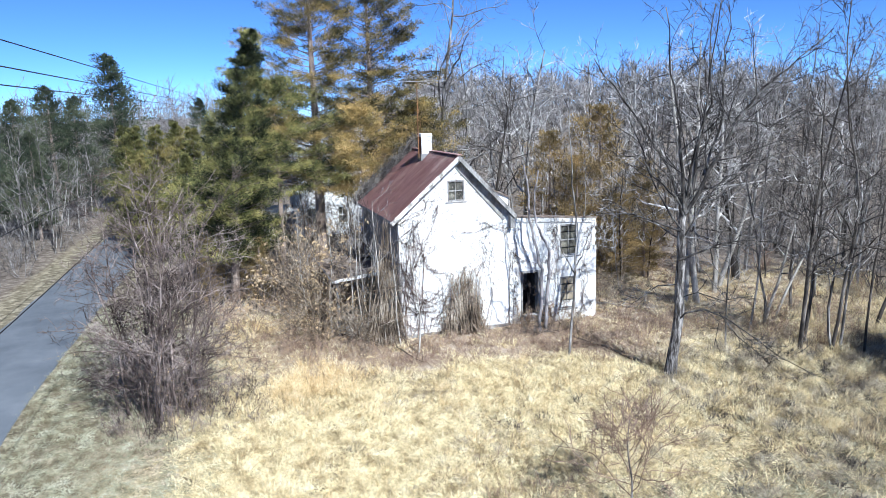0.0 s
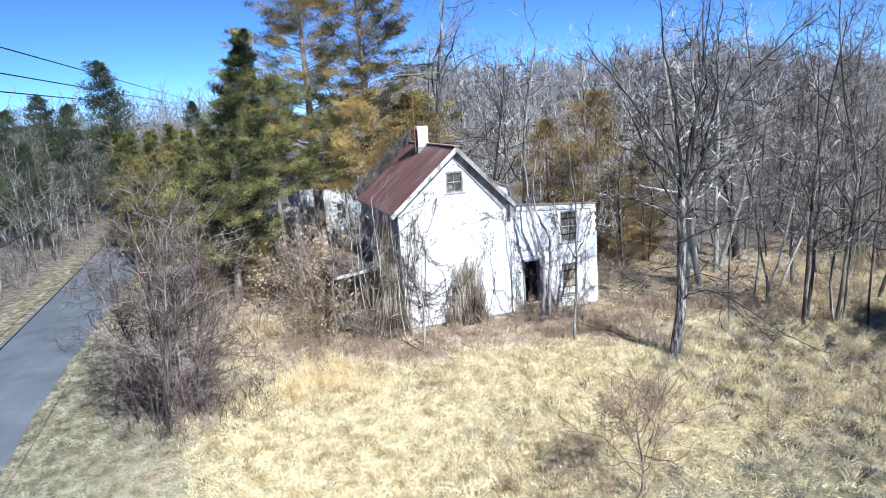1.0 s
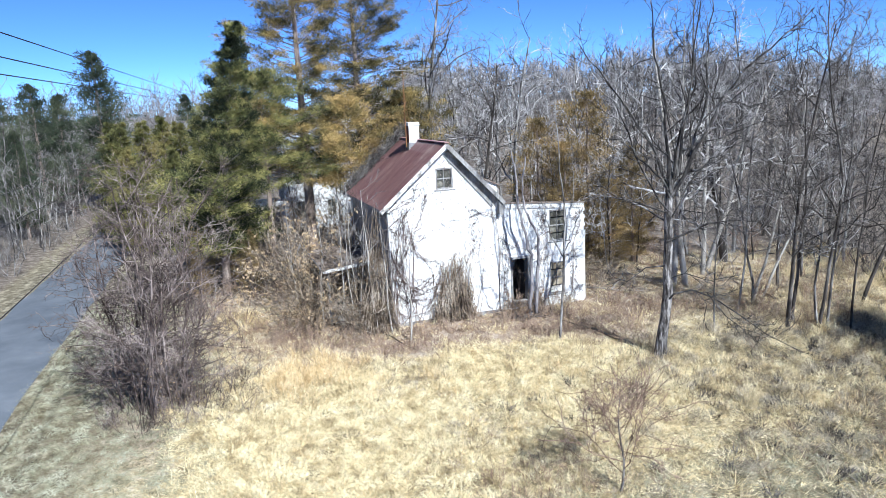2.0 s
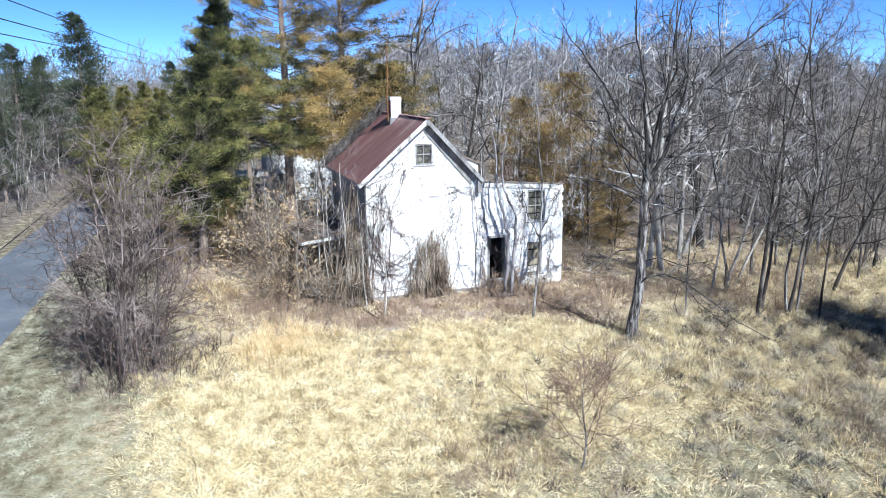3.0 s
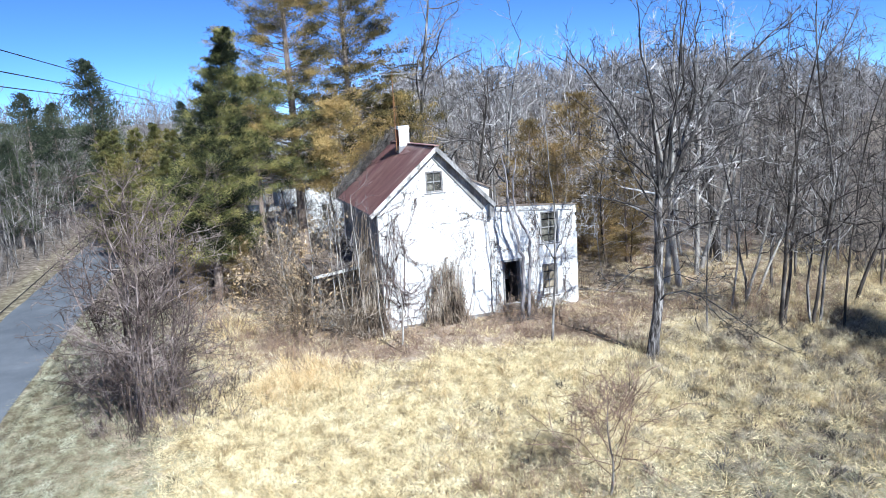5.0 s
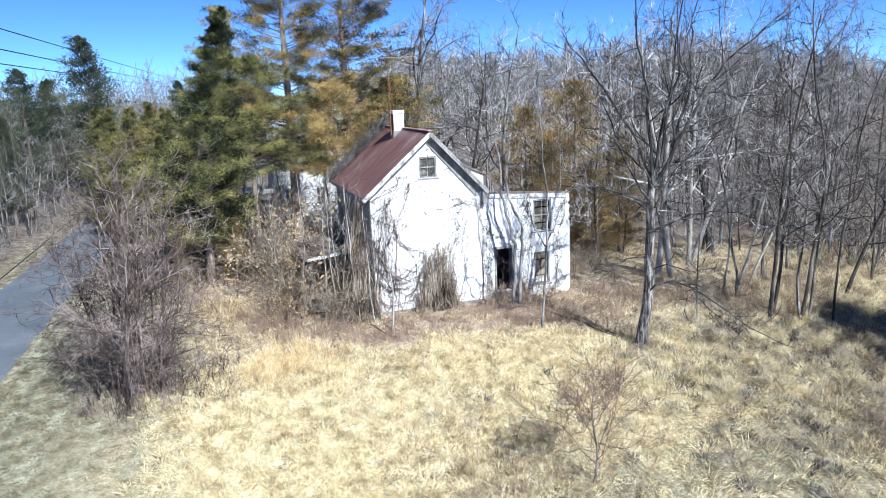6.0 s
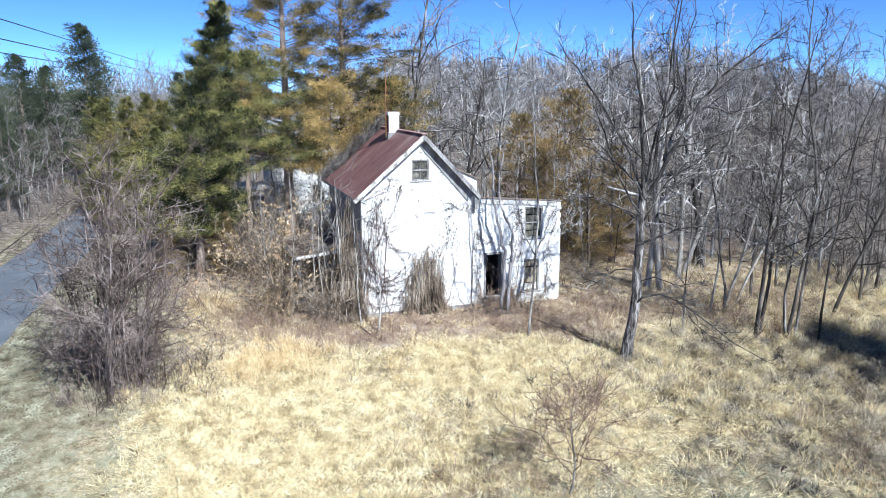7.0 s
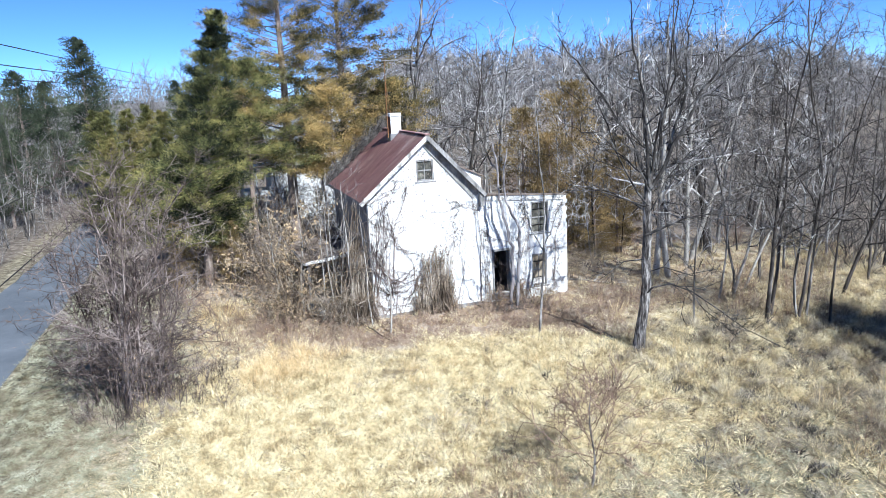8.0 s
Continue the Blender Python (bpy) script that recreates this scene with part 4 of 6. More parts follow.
def build_evergreens():
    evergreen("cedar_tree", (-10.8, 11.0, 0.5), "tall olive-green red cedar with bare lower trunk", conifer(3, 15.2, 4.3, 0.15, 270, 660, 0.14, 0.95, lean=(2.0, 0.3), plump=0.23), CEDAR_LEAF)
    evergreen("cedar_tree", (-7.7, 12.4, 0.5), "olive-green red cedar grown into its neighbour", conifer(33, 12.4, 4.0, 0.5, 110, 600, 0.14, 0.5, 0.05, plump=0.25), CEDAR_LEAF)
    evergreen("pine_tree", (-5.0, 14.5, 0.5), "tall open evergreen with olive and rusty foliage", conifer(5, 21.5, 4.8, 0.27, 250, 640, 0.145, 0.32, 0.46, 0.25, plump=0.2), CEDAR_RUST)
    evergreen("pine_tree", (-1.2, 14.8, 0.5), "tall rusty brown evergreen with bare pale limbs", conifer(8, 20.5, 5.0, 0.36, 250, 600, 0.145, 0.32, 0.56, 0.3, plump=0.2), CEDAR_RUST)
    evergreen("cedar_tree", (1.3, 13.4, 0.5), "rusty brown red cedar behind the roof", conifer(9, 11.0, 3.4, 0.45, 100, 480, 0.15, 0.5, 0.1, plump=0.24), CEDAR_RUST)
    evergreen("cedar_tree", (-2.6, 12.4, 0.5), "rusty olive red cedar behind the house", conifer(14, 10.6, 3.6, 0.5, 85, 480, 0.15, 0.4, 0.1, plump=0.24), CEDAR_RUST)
    proto = evergreen("cedar_tree", (-17.2, 31.5, 0.5), "young golden-olive red cedar in a roadside row", conifer(13, 9.8, 3.0, 0.02, 100, 260, 0.21, 0.75, plump=0.26), CEDAR_ROW, "roadside cedars")
    for x, y, s, a in ((-15.6, 33.0, 1.0, 70), (-14.0, 34.5, 1.03, 150), (-12.6, 31.0, 0.98, 210), (-11.2, 36, 1.02, 300), (-16.6, 27.0, 0.8, 20), (-13.2, 25.5, 0.8, 110), (-18.4, 38.0, 1.0, 250), (-9.5, 30, 0.95, 35)):
        place_copy(proto, x, y, a, s)
    pr = evergreen("cedar_tree", (12.4, 9.4, 0.5), "dull brown-green cedar at the edge of the wood", conifer(17, 10.4, 3.6, 0.05, 95, 210, 0.21, 0.5, 0.1, plump=0.26), CEDAR_DULL, "cedars behind the wing")
    for x, y, s, a in ((15.6, 9.4, 0.66, 80), (10.0, 8.2, 0.72, 170), (14.0, 6.8, 0.55, 20), (9.8, 11.5, 0.85, 250), (12.2, 6.4, 0.5, 310), (-9.3, 10.2, 0.36, 40), (-12.2, 10.6, 0.4, 120), (-10.4, 13.4, 0.5, 300)):
        place_copy(pr, x, y, a, s)
    big = evergreen("white_pine", (-21.4, 60, 0.5), "tall dark-green pine standing over the roadside wood", conifer(19, 17.4, 4.8, 0.12, 120, 260, 0.32, 0.6, plump=0.45), PINE_LEAF, "distant pines")
    for x, y, s, a in ((-27.2, 55, 0.80, 60), (-25.0, 57, 0.74, 160), (-29.5, 50, 0.72, 200), (-31, 44, 0.66, 10), (-26.5, 41, 0.55, 100), (-12.2, 130, 0.8, 10), (-34, 36, 0.6, 260)):
        place_copy(big, x, y, a, s)
    for x, y, s, a in ((17.9, -19.6, 1.0, 40), (20.1, -20.2, 1.0, 130), (19.3, -17.8, 0.95, 260), (18.9, -19.0, 1.0, 330)):
        c = place_copy(pr, x, y, a, s)  # beside the field; they shade its edge
        tagged(c, "dense brown-green cedar shading the field's edge", group="cedars beside the field")


def stock_of(trees):
    """Trunk and crown of each tree as one set of arrays with two material slots."""
    out = []
    for t in trees:
        g = Geo()
        for slot, part_ in enumerate((t.trunk, t.crown)):
            v, f, _ = part_.arrays()
            g.add(v, f, slot)
        out.append(g.arrays())
    return out


def build_woods():
    rng = np.random.default_rng(77)
    slim, broad, coarse, hill = [], [], [], []
    for k in range(4):
        t = Tree(100 + k, twig=0.28, twig_len=1.3, twig_r=0.013, fork=2, levels=1, sides=(5, 3, 3), kids=(19,), ratio=0.34, angle=(30, 78), wob=0.2)
        slim.append(t.simple((0, 0, -0.1), 12.5 + k * 0.6, 0.09 + 0.012 * k, (0.05 * (k - 2), 0.03), 0.14, 0.2))
        t = Tree(120 + k, twig=0.20, twig_len=0.95, twig_r=0.013, fork=2, levels=2, sides=(5, 3, 3), kids=(10, 5), ratio=0.46, angle=(28, 66), wob=0.24, up=0.07)
        broad.append(t.simple((0, 0, -0.1), 12.0 + k * 0.7, 0.13 + 0.015 * k, (0.06 * (k - 1.5), 0.04), 0.28, 0.25))
        t = Tree(140 + k, twig=0.20, twig_len=1.7, twig_r=0.034, fork=2, levels=1, sides=(4, 3), kids=(14,), ratio=0.46, angle=(28, 68), wob=0.2)
        coarse.append(t.simple((0, 0, -0.1), 13.0, 0.12, (0, 0), 0.04, 0.2))
    for k in range(3):
        t = Tree(160 + k, twig=0.26, twig_len=2.6, twig_r=0.10, fork=1, levels=1, sides=(3, 3), kids=(13,), ratio=0.42, angle=(35, 80), wob=0.2)
        hill.append(t.simple((0, 0, -0.1), 12.5, 0.11, (0, 0), 0.0, 0.2))
    hill = stock_of(hill)
    arrays, broad, coarse = stock_of(slim), stock_of(broad), stock_of(coarse)

    def scatter(name, label, spots, stock, lo, hi, mats):
        V, T, M, n = [], [], [], 0
        for x, y in spots:
            v, f, m = stock[rng.integers(len(stock))]
            s, a = rng.uniform(lo, hi) * (1 - 0.25 * float(smooth(18, 60, x - 0.8 * y))), rng.uniform(0, 6.28)
            c, sn = math.cos(a) * s, math.sin(a) * s
            w = np.column_stack([v[:, 0] * c - v[:, 1] * sn + x, v[:, 0] * sn + v[:, 1] * c + y, v[:, 2] * s * rng.uniform(0.9, 1.1) + level(x, y)])
            V.append(w), T.append(f + n), M.append(m)
            n += len(v)
        me = raw_mesh(name, np.concatenate(V), np.concatenate(T), mats, np.concatenate(M), True)
        tagged(new(name, me), label, "woods", kind="stuff")

    right, left, far = [], [], []
    while len(right) < 150:
        x, y = rng.uniform(-12, 75), rng.uniform(4, 75)
        if x < 9 and y < 24 or x < 13 and y < 13 or x - y * 0.25 < -3 - 0.1 * y or (x < 5 and y < 44):
            continue
        if x + y * 1.1 < 24 and x > 9:
            continue
        right.append((x, y))
    while len(left) < 70:
        y = rng.uniform(5, 110)
        x = road_x(y) - 0.00009 * max(0, y - 30) ** 2 - rng.uniform(5.2, 34)
        left.append((x, y))
    while len(far) < 60:
        x, y = rng.uniform(-75, 140), rng.uniform(70, 165)
        if abs(x - road_x(y)) < 7 and y < 150:
            continue
        far.append((x, y))
    for _ in range(50):
        far.append((rng.uniform(62, 150), rng.uniform(-40, 70)))
    for _ in range(50):
        y = rng.uniform(95, 190)
        far.append((road_x(y) + rng.choice([-1, 1]) * rng.uniform(4, 45), y))
    for _ in range(20):  # skyline between the roadside pines and the cedars
        far.append((rng.uniform(-48, 4), rng.uniform(112, 185)))
    crest = []
    for _ in range(900):
        d, a = rng.uniform(125, 214), rng.uniform(0.4, 1.6)
        crest.append((d * math.cos(a) - 11, d * math.sin(a) - 33))
    tall = []
    for _ in range(260):  # wooded rise beyond the road
        tall.append((rng.uniform(-85, 8), rng.uniform(140, 190)))
    # far woods get their haze from the twig colour
    scatter("hilltop_woodland", "tall leafless woodland beyond the road, haze put into its grey", tall, coarse, 0.95, 1.25, [TWIG_HAZE, TWIG_HAZE])
    scatter("hilltop_woodland", "low leafless trees along the hilltop, haze put into their grey", crest, hill, 0.42, 0.66, [TWIG_HAZE, TWIG_HAZE])
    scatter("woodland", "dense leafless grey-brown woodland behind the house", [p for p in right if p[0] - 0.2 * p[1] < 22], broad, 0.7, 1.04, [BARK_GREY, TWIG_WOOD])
    # the right-hand wood's deep shade is painted in with darker twigs
    scatter("woodland", "leafless woodland beside the field, shade put into its colour", [p for p in right if p[0] - 0.2 * p[1] >= 22], broad, 0.7, 1.04, [BARK_DARK, TWIG_SHADED])
    young = []
    while len(young) < 85:
        x, y = rng.uniform(8, 58), rng.uniform(-6, 30)
        if x + y * 1.1 < 15.5 or (x < 12 and y < 4):
            continue
        young.append((x, y))
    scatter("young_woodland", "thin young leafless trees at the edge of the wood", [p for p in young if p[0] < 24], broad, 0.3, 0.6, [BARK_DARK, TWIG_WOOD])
    # same painted shade on the young trees farther right
    scatter("young_woodland", "thin young trees deep in the wood, shade put into their colour", [p for p in young if p[0] >= 24], broad, 0.3, 0.6, [BARK_DARK, TWIG_SHADED])
    edge = []
    for _ in range(50):
        y = rng.uniform(8, 95)
        edge.append((road_x(y) - 0.00009 * max(0, y - 30) ** 2 - rng.uniform(4.6, 12), y))
    scatter("roadside_saplings", "thin leafless roadside saplings with pale stems", edge, arrays, 0.35, 0.75, [BARK_GREY, TWIG_GREY])
    scatter("roadside_woodland", "leafless grey roadside woodland with pale trunks", left, arrays, 0.65, 0.9, [BARK_GREY, TWIG_GREY])
    scatter("far_woodland", "distant leafless woodland on the skyline", far, coarse, 0.5, 0.78, [TWIG_HAZE, TWIG_HAZE])
    # understory brush
    b = Tree(180, twig=0.6, twig_len=0.75, twig_r=0.010, levels=1, sides=(4, 3), kids=(6,), ratio=0.5, angle=(20, 60), wob=0.3)
    for k in range(9):
        a = b.rng.uniform(0, 6.28)
        b.limb(b.line((0.3 * math.cos(a), 0.3 * math.sin(a), 0), (0.5 * math.cos(a), 0.5 * math.sin(a), 1), b.rng.uniform(1.2, 2.6), 4), 0.02, 0.008, 1)
    v, f, m = b.crown.arrays()
    spots = []
    while len(spots) < 220:
        x, y = rng.uniform(-12, 66), rng.uniform(-4, 48)
        if (-7.5 < x < 8.2 and y < 10.5) or x + y * 1.1 < 17 and x > 7 or (y < 3 and x < 9) or (-9.5 < x < 5 and 27 < y < 42):
            continue
        spots.append((x, y))
    for _ in range(90):
        spots.append((rng.uniform(21, 62), rng.uniform(-6, 16)))
    for _ in range(150):
        y = rng.uniform(4, 80)
        spots.append((road_x(y) - 3.8 - rng.uniform(0.6, 12), y))
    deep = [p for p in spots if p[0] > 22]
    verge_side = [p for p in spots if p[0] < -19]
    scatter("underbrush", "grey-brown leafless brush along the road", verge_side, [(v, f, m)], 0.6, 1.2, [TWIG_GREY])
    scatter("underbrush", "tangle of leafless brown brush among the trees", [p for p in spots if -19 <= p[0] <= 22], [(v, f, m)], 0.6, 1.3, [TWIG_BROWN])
    # brush at the right takes dark bark colour to paint the wood's shade
    scatter("underbrush", "tangle of leafless brush deep in the wood, coloured dark as shade", deep, [(v, f, m)], 0.7, 1.4, [BARK_DARK])


def build_near_trees():
    # (base x, y, height, radius, lean across the view, bark, label)
    rows = [
        (13.0, -7.45, 13.5, 0.18, 0.10, BARK_DARK, "slender dark bare tree at the field's edge"),
        (14.0, -8.2, 15.5, 0.14, 0.12, BARK_DARK, "tall dark bare tree at the field's edge"),
        (14.4, -8.3, 12.0, 0.11, 0.05, BARK_GREY, "slender grey bare tree in a clump"),
        (15.5, -8.6, 12.5, 0.10, 0.12, BARK_DARK, "slender dark bare tree in a clump"),
        (10.1, -6.1, 8.5, 0.08, 0.04, BARK_GREY, "thin grey bare tree in dry grass"),
        (12.8, -4.4, 11.0, 0.10, 0.05, BARK_GREY, "grey bare tree in dry grass"),
        (14.05, -4.0, 11.5, 0.12, 0.10, BARK_GREY, "grey bare tree leaning at the wood's edge"),
        (16.8, -2.7, 12.0, 0.14, 0.06, BARK_DARK, "dark bare tree at the wood's edge"),
        (12.5, 0.4, 14.0, 0.27, 0.0, BARK_PALE, "pale-barked bare tree beside its twin"),
        (13.1, 0.1, 13.5, 0.26, 0.02, BARK_PALE, "pale-barked bare tree beside its twin"),
        (15.2, 1.4, 13.0, 0.22, 0.1, BARK_PALE, "pale leaning bare trunk at the wood's edge"),
        (19.5, -1.5, 13.0, 0.13, 0.03, BARK_GREY, "grey bare tree at the wood's edge"),
        (21.0, 2.0, 14.0, 0.15, 0.0, BARK_DARK, "dark bare tree in the wood"),
        (19.0, 4.0, 13.5, 0.15, -0.05, BARK_GREY, "grey bare tree in the wood"),
        (23.0, -1.0, 13.0, 0.13, 0.04, BARK_GREY, "grey bare tree in the wood"),
        (26.0, 3.0, 14.0, 0.16, 0.02, BARK_DARK, "dark bare tree in the wood"),
        (17.6, 6.0, 13.5, 0.15, 0.03, BARK_GREY, "grey bare tree in the wood"),
        (4.3, 19.0, 19.5, 0.36, 0.0, BARK_GREY, "tall grey bare tree behind the house"),
        (6.9, 15.0, 13.0, 0.21, -0.05, BARK_DARK, "crooked dark bare tree behind the wing"),
        (3.6, 21.5, 15.0, 0.2, -0.04, BARK_GREY, "tall grey bare tree behind the house"),
        (10.5, 20.0, 15.0, 0.18, 0.04, BARK_GREY, "tall grey bare tree behind the house"),
        (-4.6, 25.0, 10.5, 0.12, 0.05, BARK_GREY, "grey bare tree before the neighbouring house"),
        (-1.0, 26.5, 11.0, 0.13, -0.04, BARK_GREY, "grey bare tree before the neighbouring house"),
        (9.3, 6.0, 7.5, 0.07, 0.08, BARK_PALE, "crooked pale leafless tree beside the wing"),
        (10.9, 4.4, 6.5, 0.06, -0.1, BARK_PALE, "crooked pale leafless tree beside the wing"),
        (12.0, 7.2, 8.0, 0.07, 0.05, BARK_PALE, "crooked pale leafless tree at the wood's edge"),
        (24.5, -3.5, 11.0, 0.13, 0.06, BARK_DARK, "dark bare tree at the wood's edge"),
        (28.0, -1.5, 12.0, 0.14, -0.03, BARK_DARK, "dark bare tree in the wood"),
        (31.0, 2.5, 12.0, 0.15, 0.05, BARK_DARK, "dark bare tree in the wood"),
        (26.5, -6.0, 11.5, 0.13, 0.05, BARK_DARK, "dark bare tree at the wood's edge"),
        (22.2, -4.6, 11.0, 0.12, -0.04, BARK_DARK, "dark bare tree at the wood's edge"),
        (29.5, -4.0, 12.5, 0.15, 0.02, BARK_DARK, "dark bare tree in the wood"),
        (25.0, 0.8, 12.5, 0.15, -0.05, BARK_DARK, "dark bare tree in the wood"),
        (33.0, -2.0, 13.0, 0.16, 0.04, BARK_DARK, "dark bare tree in the wood"),
        (8.6, 24.0, 15.5, 0.2, 0.0, BARK_GREY, "tall grey bare tree behind the house"),
    ]
    for k, (x, y, h, r, lean, bark, label) in enumerate(rows):
        wide = r >= 0.2
        t = Tree(300 + k, twig=0.42, twig_len=0.75, twig_r=0.009, fork=3, levels=2, sides=(7, 5, 3, 3), kids=(19, 8, 4) if wide else (19, 6, 3), ratio=0.42 if wide else 0.34, angle=(45, 88) if wide else (30, 80), wob=0.3, up=0.03 if wide else 0.10)
        z = level(x, y)
        d = CAM_RIGHT * lean
        t.simple((x, y, z - 0.1), h, r * (0.72 if wide else 0.6), (d[0] * 0.15, d[1] * 0.15), 0.22, 0.2)
        t.build("bare_tree", (x, y, z), label, "tree", bark, BARK_DARK if bark is BARK_DARK else TWIG_WOOD if bark is BARK_PALE else TWIG_GREY, "bare trees round the house")


def build_leaning_trees():
    # (base x, y, height, radius, slant across the view, bark, label)
    rows = [
        (13.9, -4.1, 11.0, 0.085, 0.24, BARK_PALE, "pale bare tree slanting at the wood's edge"),
        (15.4, -3.2, 10.5, 0.08, 0.32, BARK_PALE, "pale bare tree slanting at the wood's edge"),
        (16.5, 2.7, 12.0, 0.17, 0.24, BARK_PALE, "pale heavy trunk slanting at the wood's edge"),
        (13.5, -7.1, 11.5, 0.09, 0.16, BARK_DARK, "slender dark tree slanting in a clump"),
        (14.3, -8.0, 10.0, 0.07, -0.12, BARK_GREY, "slender grey tree slanting in a clump"),
        (18.7, -6.2, 11.0, 0.10, 0.14, BARK_DARK, "dark bare tree slanting over the shaded grass"),
        (18.4, 3.5, 13.0, 0.24, -0.08, BARK_DARK, "thick dark trunk inside the wood"),
    ]
    for k, (x, y, h, r, slant, bark, label) in enumerate(rows):
        t = Tree(600 + k, twig=0.45, twig_len=0.7, twig_r=0.009, fork=3, levels=2, sides=(7, 5, 3, 3), kids=(15, 6, 3), ratio=0.33, angle=(30, 80), wob=0.3)
        z, d = level(x, y), CAM_RIGHT * slant
        pts = t.line((x, y, z - 0.1), (d[0], d[1], 1), h, 9, up=0.03, wob=0.07)
        t.limb(pts, r, r * 0.2, 0, 0.25)
        t.build("bare_tree", (x, y, z), label, "tree", bark, BARK_DARK if bark is BARK_DARK else TWIG_WOOD, "bare trees round the house")


build_evergreens()
build_near_trees()
build_leaning_trees()
big_walnut()
build_woods()


# ---- shrubs, saplings and vines ----
def shrub(seed, stems, height, spread, r0=0.02, twig=1.0, twig_len=0.45, twig_r=0.006, levels=2, kids=(0, 5, 3), leaves=0, leaf_size=0.09, out=0.5, base=0.25, fork=2, wob=0.13, up=0.05):
    """A clump of stems from one foot; returns (stems, twigs, leaves)."""
    t = Tree(seed, twig=twig, twig_len=twig_len, twig_r=twig_r, levels=levels, sides=(6, 4, 3, 3), kids=kids, fork=fork, ratio=0.42, angle=(22, 75), wob=max(0.16, wob), up=up)
    r = t.rng
    pts_all = []
    stem = []
    for _ in range(stems):
        a, q = r.uniform(0, 6.28), r.uniform(0.1, 1)
        p = (base * q * math.cos(a), base * q * math.sin(a), -0.05)
        h = height * r.uniform(0.45, 1.05) * (1.1 - 0.4 * q)
        pts = t.line(p, (out * q * spread * math.cos(a), out * q * spread * math.sin(a), 1), h, 6, up=up, wob=wob)
        one = Geo()
        one.tube(pts, r0 * (h / height) * np.linspace(1, 0.3, 7), 5)
        stem.append(one)
        t.limb(pts, r0 * 0.2, r0 * 0.1, 1, 0.15)
        pts_all.append(pts)
    leaf = Geo()
    if leaves:
        v = t.crown.arrays()[0]
        c = v[r.integers(0, len(v), leaves)] + r.normal(0, 0.06, (leaves, 3))
        leaf.kites(c, r.normal(size=(leaves, 3)) + [0, 0, -0.3], leaf_size * r.uniform(0.6, 1.4, leaves), leaf_size * 0.55, r)
    return stem, t.crown, leaf


def bush(name, at, label, geos, mats, category="shrub", group="", turn=0, scale=1.0):
    stem, crown, leaf = geos
    t = thing(name, (0, 0, 0), label, category, group)
    for one in stem:
        gpart("stem", one, mats[0], t)
    gpart("crown", crown, mats[1], t)
    if leaf.n:
        gpart("foliage", leaf, mats[2], t, smooth=False)
    t.matrix_basis = pose(*at, 0, 0, turn) @ Matrix.Scale(scale, 4)
    return t


